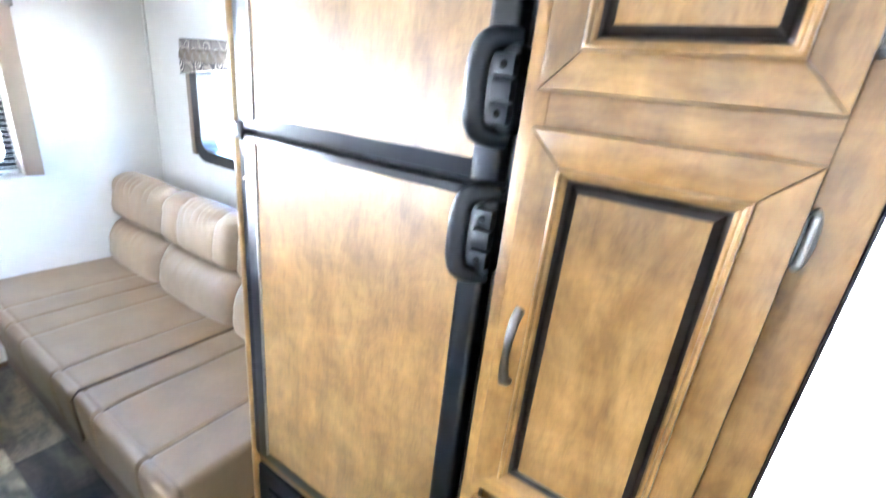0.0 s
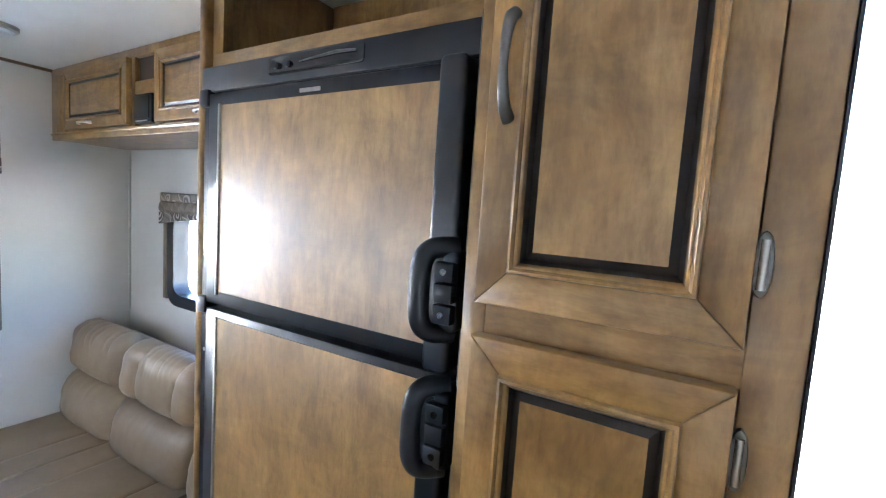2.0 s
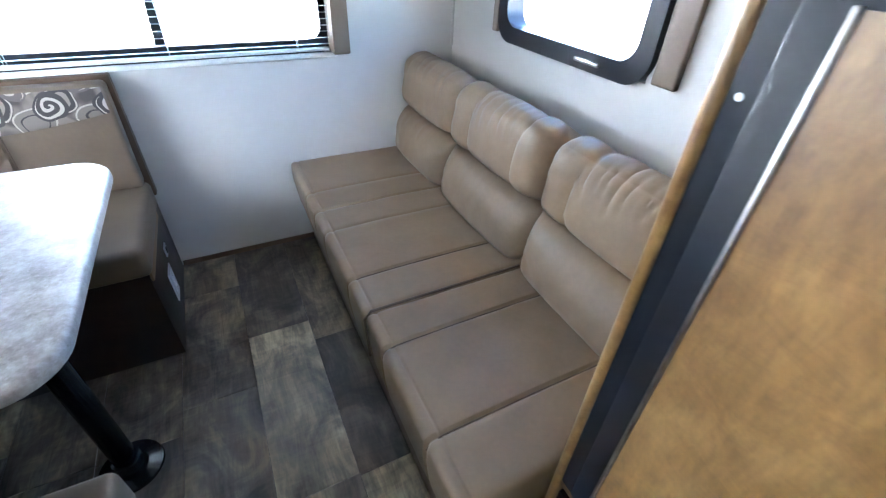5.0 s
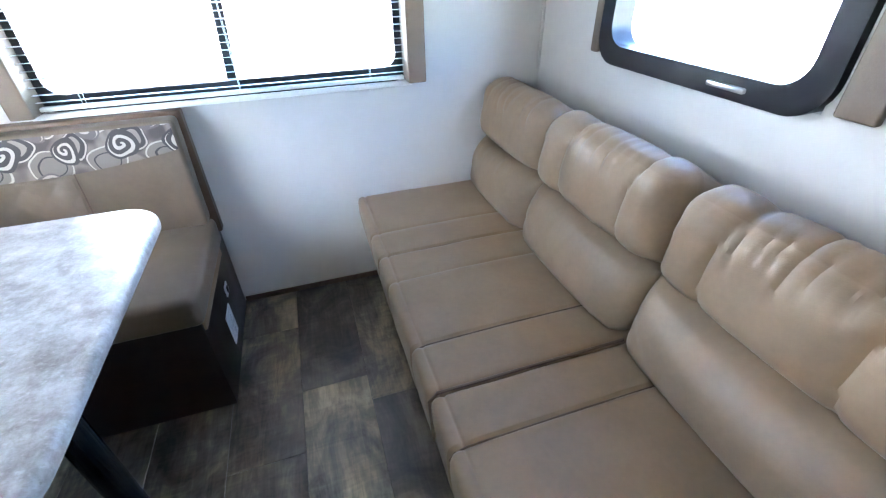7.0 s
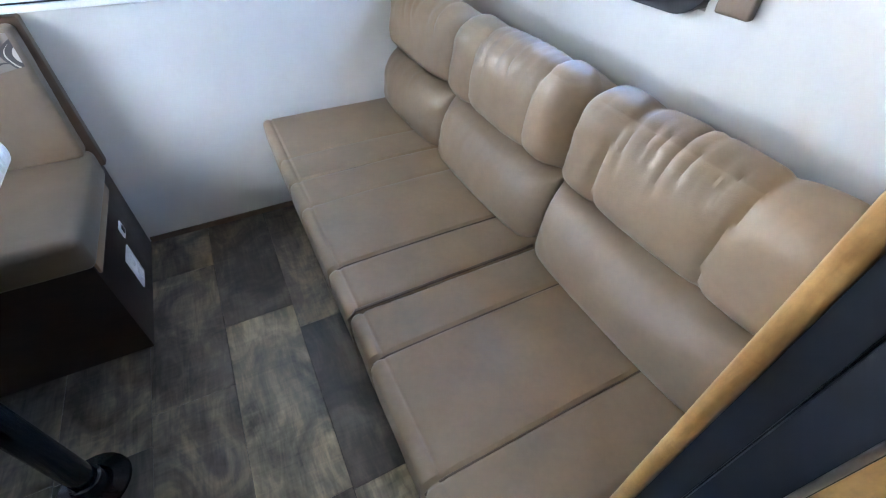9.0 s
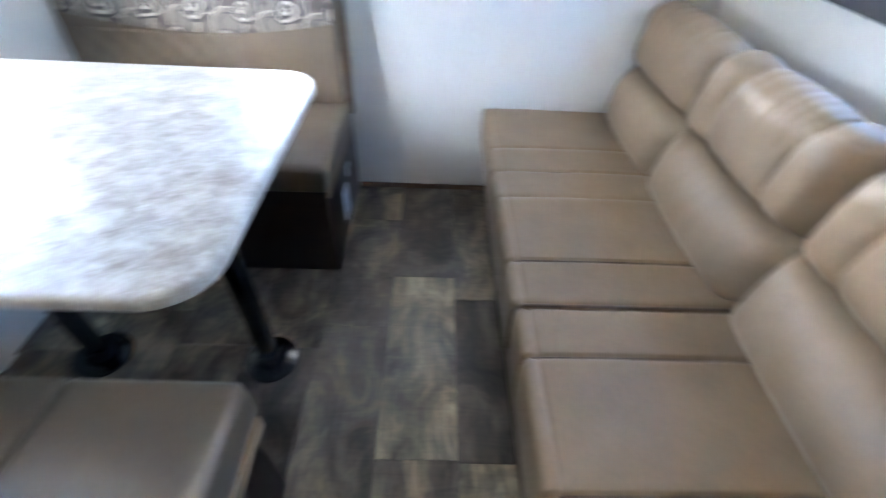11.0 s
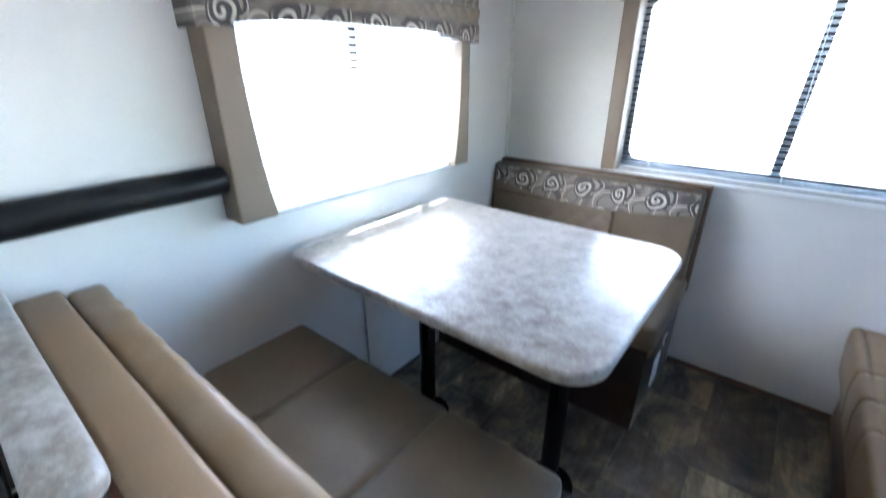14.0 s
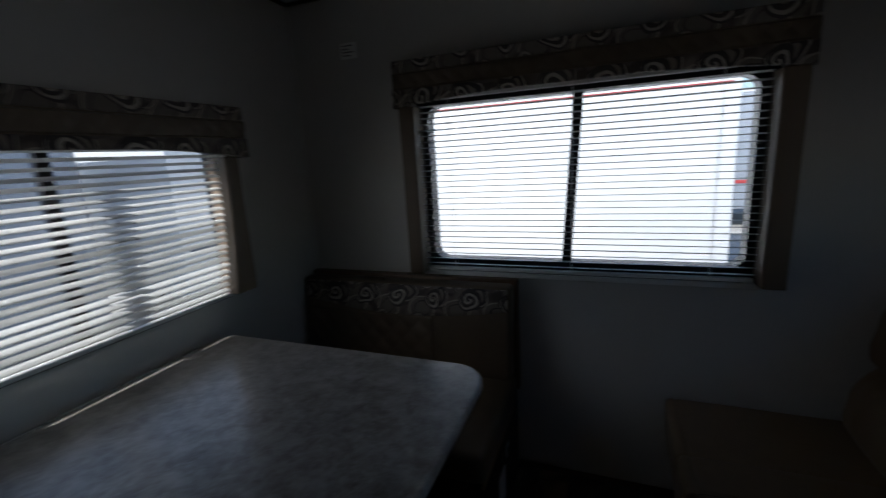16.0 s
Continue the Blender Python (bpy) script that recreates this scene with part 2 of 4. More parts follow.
def swirl_fabric():
    """Woven fabric with curls and discs in grey, taupe and cream; the UV map is in metres."""
    n = Nodes("swirl_fabric")
    uv = n.tree.nodes.new("ShaderNodeTexCoord").outputs["UV"]
    warp = n.put("TexNoise", Vector=uv, Scale=9.0, Detail=1.0)
    shift = n.put("VectorMath", **{})
    shift.operation = "MULTIPLY_ADD"
    n.tree.links.new(warp.outputs["Color"], shift.inputs[0])
    shift.inputs[1].default_value = (0.07, 0.07, 0.0)
    n.tree.links.new(uv, shift.inputs[2])
    sep = n.put("SeparateXYZ", Vector=shift.outputs[0])
    u, v = sep.outputs[0], sep.outputs[1]

    def cell(du, dv, pitch_u, pitch_v):
        a = n.math("SUBTRACT", n.math("FRACT", n.math("ADD", n.math("DIVIDE", u, pitch_u), du)), 0.5)
        b = n.math("SUBTRACT", n.math("FRACT", n.math("ADD", n.math("DIVIDE", v, pitch_v), dv)), 0.5)
        a, b = n.math("MULTIPLY", a, pitch_u), n.math("MULTIPLY", b, pitch_v)
        r = n.math("SQRT", n.math("ADD", n.math("MULTIPLY", a, a), n.math("MULTIPLY", b, b)))
        return r, n.math("ARCTAN2", b, a)

    def curl(r, turn, pitch, limit):
        wave = n.math("SINE", n.math("ADD", n.math("MULTIPLY", r, 6.283 / pitch), turn))
        line = n.math("GREATER_THAN", wave, 0.25)
        return n.math("MULTIPLY", line, n.math("LESS_THAN", r, limit))

    weave = n.noise(uv, 900.0, 2.0)
    base = n.ramp(n.noise(uv, 16.0, 1.0, 0.4, 0.6), (0.40, (0.075, 0.061, 0.055)), (0.50, (0.15, 0.123, 0.104)), (0.60, (0.215, 0.18, 0.152)))
    wide = 0.150
    r1, t1 = cell(0.0, 0.15, wide, wide)
    r2, t2 = cell(0.5, 0.72, wide, wide)
    r3, t3 = cell(0.3, 0.45, wide, wide)
    r4, t4 = cell(0.78, 0.05, wide, wide)

    def hoop(r, inner, outer):
        return n.math("MULTIPLY", n.math("LESS_THAN", r, outer), n.math("GREATER_THAN", r, inner))

    colour = n.mix(n.math("LESS_THAN", r3, 0.048), base, (0.185, 0.158, 0.135))
    colour = n.mix(hoop(r3, 0.048, 0.0525), colour, (0.46, 0.41, 0.34))
    colour = n.mix(hoop(r3, 0.030, 0.0335), colour, (0.045, 0.037, 0.037))
    colour = n.mix(n.math("LESS_THAN", r4, 0.040), colour, (0.050, 0.042, 0.042))
    colour = n.mix(hoop(r4, 0.034, 0.0385), colour, (0.44, 0.39, 0.33))
    colour = n.mix(n.math("LESS_THAN", r4, 0.022), colour, (0.26, 0.225, 0.19))
    colour = n.mix(n.math("LESS_THAN", r1, 0.044), colour, (0.055, 0.046, 0.046))
    colour = n.mix(curl(r1, t1, 0.022, 0.037), colour, (0.50, 0.45, 0.38))
    colour = n.mix(n.math("LESS_THAN", r2, 0.032), colour, (0.13, 0.11, 0.10))
    colour = n.mix(curl(r2, t2, 0.022, 0.027), colour, (0.40, 0.35, 0.295))
    n.link(n.mix(0.25, colour, n.ramp(weave, (0.3, (0.4, 0.4, 0.4)), (0.7, (1, 1, 1))), "MULTIPLY"), "Base Color")
    n.bump(weave, 0.2, 0.0006)
    return n.done(0.75)


fabric = swirl_fabric()


def glass_pane():
    n = Nodes("window_glass")
    n.bsdf.inputs["Base Color"].default_value = (0.96, 0.98, 0.98, 1)
    return n.done(0.0, 0.0, **{"Transmission Weight": 1.0, "IOR": 1.02})


glass = glass_pane()
smoked = simple("smoked_oven_glass", (0.02, 0.02, 0.022), 0.08, grain=20, relief=0.0)


# ---- building helpers ----
ORIGIN = {}


def thing(name, base, label, category, group="", kind=""):
    """An Empty at the base of a thing; its parts hang below it."""
    ob = new(name)
    ob.empty_display_size = 0.05
    ob.location = base
    ORIGIN[ob] = Vector(base)
    return tagged(ob, label, category, group, kind)


def shade(me, smooth):
    if smooth:
        me.polygons.foreach_set("use_smooth", [True] * len(me.polygons))
        me.set_sharp_from_angle(angle=radians(38))


def mesh(name, bm, material, smooth=True):
    me = bpy.data.meshes.new(name)
    bm.normal_update()
    bm.to_mesh(me)
    bm.free()
    me.materials.append(material)
    shade(me, smooth)
    return me


def part(name, bm, material, parent, label="", smooth=True):
    """Links a bmesh, in world metres, as one mesh object under a thing or a part."""
    base = ORIGIN[parent]
    bmesh.ops.translate(bm, verts=bm.verts, vec=-base)
    ob = new(name, mesh(name, bm, material, smooth))
    ob.parent = parent
    ORIGIN[ob] = base
    return tagged(ob, label)


def solid(name, bm, material, label="", category="", kind="", smooth=True):
    """A top-level thing of one mesh."""
    ob = new(name, mesh(name, bm, material, smooth))
    ORIGIN[ob] = Vector((0, 0, 0))
    return tagged(ob, label, category, "", kind)


def box(lo, hi, bevel=0.0, bm=None, segs=2):
    made = bmesh.new()
    bmesh.ops.create_cube(made, size=1.0)
    size, mid = Vector(hi) - Vector(lo), (Vector(hi) + Vector(lo)) / 2
    bmesh.ops.scale(made, verts=made.verts, vec=size)
    bmesh.ops.translate(made, verts=made.verts, vec=mid)
    if bevel:
        bmesh.ops.bevel(made, geom=made.edges[:], offset=bevel, segments=segs, profile=0.5, affect="EDGES")
    return merge(bm, made)


def merge(bm, made):
    if bm is None:
        return made
    me = bpy.data.meshes.new("joined")
    made.to_mesh(me)
    made.free()
    bm.from_mesh(me)
    bpy.data.meshes.remove(me)
    return bm


def tube(points, radius, bm=None, sides=14, flat=1.0):
    """A round bar along a line of points, with flat ends."""
    made = bmesh.new()
    pts = [Vector(p) for p in points]
    rings = []
    side = None
    for n, p in enumerate(pts):
        way = (pts[min(n + 1, len(pts) - 1)] - pts[max(n - 1, 0)]).normalized()
        if side is None:
            side = way.orthogonal().normalized()
        side = (side - way * side.dot(way)).normalized()
        up = way.cross(side)
        r = radius[n] if isinstance(radius, (list, tuple)) else radius
        rings.append([made.verts.new(p + side * r * math.cos(a) + up * r * flat * math.sin(a)) for a in (2 * math.pi * k / sides for k in range(sides))])
    for a, b in zip(rings, rings[1:]):
        for k in range(sides):
            made.faces.new((a[k], a[(k + 1) % sides], b[(k + 1) % sides], b[k]))
    made.faces.new(rings[0][::-1])
    made.faces.new(rings[-1])
    return merge(bm, made)


def outline(points, thick, plane="xy", bm=None, bevel=0.0, segs=3):
    """A closed outline of 2D points, given a thickness (lo, hi) along the third axis."""
    made = bmesh.new()
    at = {"xy": lambda a, b, c: (a, b, c), "yz": lambda a, b, c: (c, a, b), "xz": lambda a, b, c: (a, c, b)}[plane]
    low = [made.verts.new(at(a, b, thick[0])) for a, b in points]
    high = [made.verts.new(at(a, b, thick[1])) for a, b in points]
    caps = [made.faces.new(low[::-1]), made.faces.new(high)]
    for n in range(len(points)):
        made.faces.new((low[n], low[(n + 1) % len(points)], high[(n + 1) % len(points)], high[n]))
    bmesh.ops.recalc_face_normals(made, faces=made.faces)
    if bevel:
        edges = {e for f in caps for e in f.edges}
        bmesh.ops.bevel(made, geom=list(edges), offset=bevel, segments=segs, profile=0.5, affect="EDGES")
    return merge(bm, made)


def rounded(a0, a1, b0, b1, radii, steps=7):
    """A rectangle with its own radius at each corner: (a0,b0), (a1,b0), (a1,b1), (a0,b1)."""
    out = []
    for (ca, cb, sa, sb, begin), r in zip(((a0, b0, 1, 1, 180), (a1, b0, -1, 1, 270), (a1, b1, -1, -1, 0), (a0, b1, 1, -1, 90)), radii):
        for k in range(steps + 1):
            ang = radians(begin + 90 * k / steps)
            out.append((ca + sa * r + r * math.cos(ang), cb + sb * r + r * math.sin(ang)))
    return out


def ring(outer, inner, thick, plane, bm=None):
    """The frame between two outlines with as many points."""
    made = bmesh.new()
    at = {"xy": lambda a, b, c: (a, b, c), "yz": lambda a, b, c: (c, a, b), "xz": lambda a, b, c: (a, c, b)}[plane]
    loops = [[made.verts.new(at(a, b, c)) for a, b in pts] for pts in (outer, inner) for c in thick]
    o0, o1, i0, i1 = loops
    count = len(outer)
    for n in range(count):
        m = (n + 1) % count
        made.faces.new((o0[n], o0[m], o1[m], o1[n]))
        made.faces.new((i0[m], i0[n], i1[n], i1[m]))
        made.faces.new((o1[n], o1[m], i1[m], i1[n]))
        made.faces.new((o0[m], o0[n], i0[n], i0[m]))
    bmesh.ops.recalc_face_normals(made, faces=made.faces)
    return merge(bm, made)


def softbox(lo, hi, r, step=0.03, puff=(0, 0, 0), grooves=(), amp=0.0, freq=8.0, bend=None, shape=None):
    """An upholstered block: rounded edges, puffed faces, stitched grooves (axis, place, depth, width) and a slightly uneven skin."""
    lo, hi = Vector(lo), Vector(hi)
    half, mid = (hi - lo) / 2, (hi + lo) / 2
    r = min(r, *[h * 0.98 for h in half])
    lines = []
    for h in half:
        inner = max(2, int(round(2 * (h - r) / step)))
        edge = [-h, -h + 0.10 * r, -h + 0.35 * r, -h + 0.65 * r]
        core = [-h + r + 2 * (h - r) * k / inner for k in range(inner + 1)]
        lines.append(edge + core + [-e for e in edge[::-1]])
    for axis, place, depth, width in grooves:
        c = place - mid[axis]
        keep = [v for v in lines[axis] if abs(v - c) > 1.9 * min(width, 0.008) or abs(v) > half[axis] - r]
        lines[axis] = sorted(keep + [c + k * min(width, 0.008) for k in (-1.5, -0.75, -0.3, 0, 0.3, 0.75, 1.5)])
    made = bmesh.new()
    count = [len(c) for c in lines]
    verts = {}

    def vert(i, j, k):
        key = (i, j, k)
        if key not in verts:
            p = Vector((lines[0][i], lines[1][j], lines[2][k]))
            core = Vector([max(-h + r, min(h - r, c)) for c, h in zip(p, half)])
            off = p - core
            way = off.normalized() if off.length > 1e-9 else Vector((0, 0, 0))
            q = core + way * r
            rel = [min(1.0, abs(c) / h) for c, h in zip(q, half)]
            for n in range(3):
                if puff[n] and abs(way[n]) > 0.05:
                    a, b = (m for m in range(3) if m != n)
                    q[n] += puff[n] * way[n] * (1 - rel[a] ** 2.5) * (1 - rel[b] ** 2.5)
            w = q + mid
            for axis, place, depth, width in grooves:
                near = math.exp(-(((w[axis] - place) / width) ** 2))
                push = Vector([0 if n == axis else c for n, c in enumerate(way)])
                w = w - push * depth * near
            if amp:
                w = w + way * amp * noise.noise(w * freq) + way * 0.4 * amp * noise.noise(w * freq * 3.1)
            if shape:
                w = shape(w, way)
            if bend:
                w = bend(w)
            verts[key] = made.verts.new(w)
        return verts[key]

    for axis in range(3):
        a, b = (m for m in range(3) if m != axis)
        for end in (0, count[axis] - 1):
            for i in range(count[a] - 1):
                for j in range(count[b] - 1):
                    corners = []
                    for di, dj in ((0, 0), (1, 0), (1, 1), (0, 1)):
                        key = [0, 0, 0]
                        key[axis], key[a], key[b] = end, i + di, j + dj
                        corners.append(vert(*key))
                    made.faces.new(corners)
    bmesh.ops.recalc_face_normals(made, faces=made.faces)
    return made


def uv_planar(bm, a, b):
    """A UV map in metres along the two axes."""
    layer = bm.loops.layers.uv.new("metres")
    for face in bm.faces:
        for loop in face.loops:
            loop[layer].uv = (loop.vert.co[a], loop.vert.co[b])
    return bm


def quilt(a0, a1, b0, b1, place, way, axes, pitch=0.05, depth=0.004, step=0.005, edge=None):
    """A diamond-quilted pad as a relief on a plane. axes: (a, b, normal). edge(a): the b range at a, where it is not straight."""
    made = bmesh.new()
    na, nb = max(2, int((a1 - a0) / step)), max(2, int((b1 - b0) / step))
    grid = []
    for i in range(na + 1):
        row = []
        for j in range(nb + 1):
            a = a0 + (a1 - a0) * i / na
            lo_b, hi_b = edge(a) if edge else (b0, b1)
            b = lo_b + (hi_b - lo_b) * j / nb
            s, t = abs(math.sin(math.pi * (a + b) / pitch)), abs(math.sin(math.pi * (a - b) / pitch))
            high = depth * min(1.0, (s * t) ** 0.45)
            rim = min(i, na - i, j, nb - j)
            high = high if rim > 0 else -0.004
            co = [0, 0, 0]
            co[axes[0]], co[axes[1]], co[axes[2]] = a, b, place + way * high
            row.append(made.verts.new(co))
        grid.append(row)
    for i in range(na):
        for j in range(nb):
            made.faces.new((grid[i][j], grid[i + 1][j], grid[i + 1][j + 1], grid[i][j + 1]))
    bmesh.ops.recalc_face_normals(made, faces=made.faces)
    normal = Vector((0, 0, 0))
    made.normal_update()
    normal[axes[2]] = way
    if sum(f.normal.dot(normal) for f in made.faces) < 0:
        bmesh.ops.reverse_faces(made, faces=made.faces)
    return made


# ---- the shell of the trailer ----
XL, XR, YB, YF, H = -0.74, 1.518, 2.935, -2.6, 1.958
T = 0.05


def wall_with_holes(name, plane, at, along, holes, label):
    """A wall of thickness T with rounded openings cut through. plane 'yz' or 'xz'; at: (inner, outer)."""
    a0, a1 = along
    lo, hi = min(at), max(at)
    n_ax, a_ax = (0, 1) if plane == "yz" else (1, 0)

    def block(b0, b1, z0, z1, bm):
        if b1 - b0 < 1e-4 or z1 - z0 < 1e-4:
            return bm
        p, q = [0, 0, z0], [0, 0, z1]
        p[n_ax], q[n_ax], p[a_ax], q[a_ax] = lo, hi, b0, b1
        return box(p, q, 0, bm)

    bm = None
    edge = a0
    for h0, h1, z0, z1 in sorted(holes):
        bm = block(edge, h0, 0, H, bm)
        bm = block(h0, h1, 0, z0, bm)
        bm = block(h0, h1, z1, H, bm)
        edge = h1
    bm = block(edge, a1, 0, H, bm)
    return solid(name, bm, wall_mat, label, "wall", "structure", smooth=False)


LW = (1.575, 2.475, 0.874, 1.43)    # window over the dinette: y, y, z, z
RW = (-0.17, 0.965, 0.87, 1.53)     # rear window: x, x, z, z
SW = (1.86, 2.535, 0.961, 1.40)      # small window over the sofa
DOOR = (-0.42, 0.30, 0.0, 1.94)     # entry door opening
wall_with_holes("wall_west", "yz", (XL, XL - T), (YF, YB + T), [LW], "cream vinyl-covered wall with a window above the dinette table")
wall_with_holes("wall_east", "yz", (XR, XR + T), (YF, YB + T), [SW, DOOR], "cream vinyl-covered wall with a small window behind the sofa")
wall_with_holes("wall_north", "xz", (YB, YB + T), (XL, XR), [RW], "cream vinyl-covered end wall with a wide sliding window")
wall_with_holes("wall_south", "xz", (YF - T, YF), (XL, XR), [], "plain cream wall closing the trailer behind the galley")
solid("ceiling", box((XL - T, YF - T, H), (XR + T, YB + T, H + 0.05)), ceiling_mat, "smooth white vinyl-covered ceiling panel", "ceiling", "structure")

trim = thing("trim", (0, 0, 0), "dark brown cove trim where walls meet ceiling", "trim", kind="structure")
part("cove_strip", box((XL, YB - 0.012, H - 0.012), (XR, YB, H - 0.0005)), trim_brown, trim)
part("cove_strip", box((XL, YF, H - 0.012), (XL + 0.012, YB - 0.012, H - 0.0005)), trim_brown, trim)
part("corner_strip", box((XR - 0.010, YB - 0.010, 0.85), (XR, YB, 1.655), 0.003), wall_mat, trim, "cream corner moulding")
part("corner_strip", box((XL, YB - 0.010, 0.84), (XL + 0.010, YB, H - 0.012), 0.003), wall_mat, trim, "cream corner moulding")
base = thing("baseboard", (0, 0, 0), "thin brown strip at the foot of the wall", "baseboard", kind="structure")
part("base_strip", box((0.190, YB - 0.010, 0.0), (0.80, YB, 0.022), 0.002), trim_brown, base)

# floor: one slab and the planks laid on it
floor = solid("floor", box((XL - T, YF - T, -0.06), (XR + T, YB + T, -0.004)), dark_void, "weathered grey-brown wood-look vinyl plank floor", "floor", "structure")


# ---- windows ----
def window_frame(parent, plane, hole, face, way, mullion=None, rim=0.035, radius=0.06, proud=0.012, skew=0.0):
    a0, a1, z0, z1 = hole
    outer = rounded(a0 - rim * 0.4, a1 + rim * 0.4, z0 - rim * 0.4, z1 + rim * 0.4, [radius] * 4)
    inner = rounded(a0 + rim, a1 - rim, z0 + rim, z1 - rim, [radius * 0.75] * 4)
    d0, d1 = sorted((face + way * proud, face - way * T))
    fr = part("window_frame", ring(outer, inner, (d0, d1), plane), window_black, parent, "black moulded window frame")
    mid = face - way * T * 0.55
    cut = mullion if mullion else (a0 + a1) / 2
    for p, q in ((a0 + rim * 0.6, cut), (cut, a1 - rim * 0.6)):
        pane = part("pane", outline(rounded(p, q, z0 + rim * 0.6, z1 - rim * 0.6, [0.02] * 4), (mid - 0.002, mid + 0.002), plane), glass, parent, "clear glass pane")
        pane.visible_shadow = False
    if mullion:
        lo, hi = [0, 0, z0 + rim * 0.5], [0, 0, z1 - rim * 0.5]
        n_ax, a_ax = (0, 1) if plane == "yz" else (1, 0)
        lo[n_ax], hi[n_ax] = sorted((face - way * 0.018, face - way * 0.042))
        lo[a_ax], hi[a_ax] = mullion - 0.016, mullion + 0.016
        rail = box(lo, hi, 0.003)
        for v in rail.verts:
            v.co[a_ax] += skew * (v.co.z - z0) / (z1 - z0)
        part("mullion", rail, window_black, parent, "black meeting rail")
    return fr


w1 = thing("window_1", (XL, 2.0, 0.87), "sliding window with black frame above the dinette", "window", kind="structure")
window_frame(w1, "yz", LW, XL, 1, 1.990, rim=0.022)
part("latch_tab", box((XL - 0.018, 2.442, 1.095), (XL - 0.012, 2.470, 1.190), 0.002), white_plastic, w1, "pale sash latch tab")
w2 = thing("window_2", (0.4, YB, 0.87), "wide sliding window with black frame in the end wall", "window", kind="structure")
window_frame(w2, "xz", RW, YB, -1, 0.375, skew=0.042)
part("window_sill", box((-0.20, YB - 0.022, 0.838), (0.985, YB, 0.856), 0.003), white_metal, w2, "pale painted sill strip")
w3 = thing("window_3", (XR, 2.2, 0.955), "small window with thick black rounded frame behind the sofa", "window", kind="structure")
window_frame(w3, "yz", SW, XR, -1, None, rim=0.038, radius=0.078, proud=0.02)
part("latch", box((XR - 0.030, 2.01, 0.966), (XR - 0.018, 2.11, 0.978), 0.003), chrome, w3, "silver latch bar")
entry = thing("door_1", (XR, 0.30, 0.0), "pale frame of the entry doorway, its door standing open", "door", kind="structure")
for lo, hi in (((XR - 0.012, DOOR[0] - 0.03, 0), (XR + T, DOOR[0], DOOR[3] + 0.03)), ((XR - 0.012, DOOR[1], 0), (XR + T, DOOR[1] + 0.03, DOOR[3] + 0.03)),
               ((XR - 0.012, DOOR[0], DOOR[3]), (XR + T, DOOR[1], DOOR[3] + 0.03))):
    part("door_jamb", box(lo, hi, 0.003), white_metal, entry)


# ---- blinds ----
def slat_mesh(length, axis, width=0.025):
    bm = bmesh.new()
    rows = []
    for k in range(5):
        c = (k / 4 - 0.5) * width
        crown = 0.0022 * (1 - (2 * k / 4 - 1) ** 2)
        rows.append([bm.verts.new((e, c, crown) if axis == 0 else (c, e, crown)) for e in (-length / 2, length / 2)])
    for a, b in zip(rows, rows[1:]):
        bm.faces.new((a[0], a[1], b[1], b[0]))
    bmesh.ops.solidify(bm, geom=bm.faces[:], thickness=0.0005)
    return mesh("slat", bm, white_metal)


def blind(name, a0, a1, z0, z1, depth, axis, tilt, label, cords, pitch=0.0215):
    at = (lambda a, d, z: (a, d, z)) if axis == 0 else (lambda a, d, z: (d, a, z))
    bl = thing(name, at((a0 + a1) / 2, depth, z0), label, "blind")
    origin = ORIGIN[bl]
    me = slat_mesh(a1 - a0, axis)
    count = int((z1 - z0 - 0.03) / pitch)
    for k in range(count):
        ob = new("slat", me)
        ob.parent = bl
        ob.location = Vector(at((a0 + a1) / 2, depth, z0 + 0.024 + k * pitch)) - origin
        lean = radians(tilt + random.uniform(-1.5, 1.5))
        ob.rotation_euler = (lean, radians(random.uniform(-0.08, 0.08)), 0) if axis == 0 else (radians(random.uniform(-0.08, 0.08)), lean, 0)
    part("bottom_rail", box(at(a0, depth - 0.011, z0), at(a1, depth + 0.011, z0 + 0.012), 0.003), white_metal, bl, "white bottom rail")
    part("head_rail", box(at(a0, depth - 0.014, z1 - 0.025), at(a1, depth + 0.014, z1), 0.002), white_metal, bl, "white head rail")
    for c in cords:
        for d in (-0.0135, 0.0135):
            part("ladder_cord", tube([at(c, depth + d, z0 + 0.006), at(c, depth + d, z1 - 0.01)], 0.0008, sides=6), white_metal, bl)
    return bl


blind("window_blind", 1.585, 2.468, 0.880, 1.44, XL + 0.040, 1, 24, "white metal slatted blind hanging half tilted over the dinette window", (1.68, 2.02, 2.37))
blind("window_blind", -0.155, 0.95, 0.868, 1.54, YB - 0.040, 0, -7, "white metal slatted blind, slats open, in the wide window", (-0.04, 0.40, 0.83))


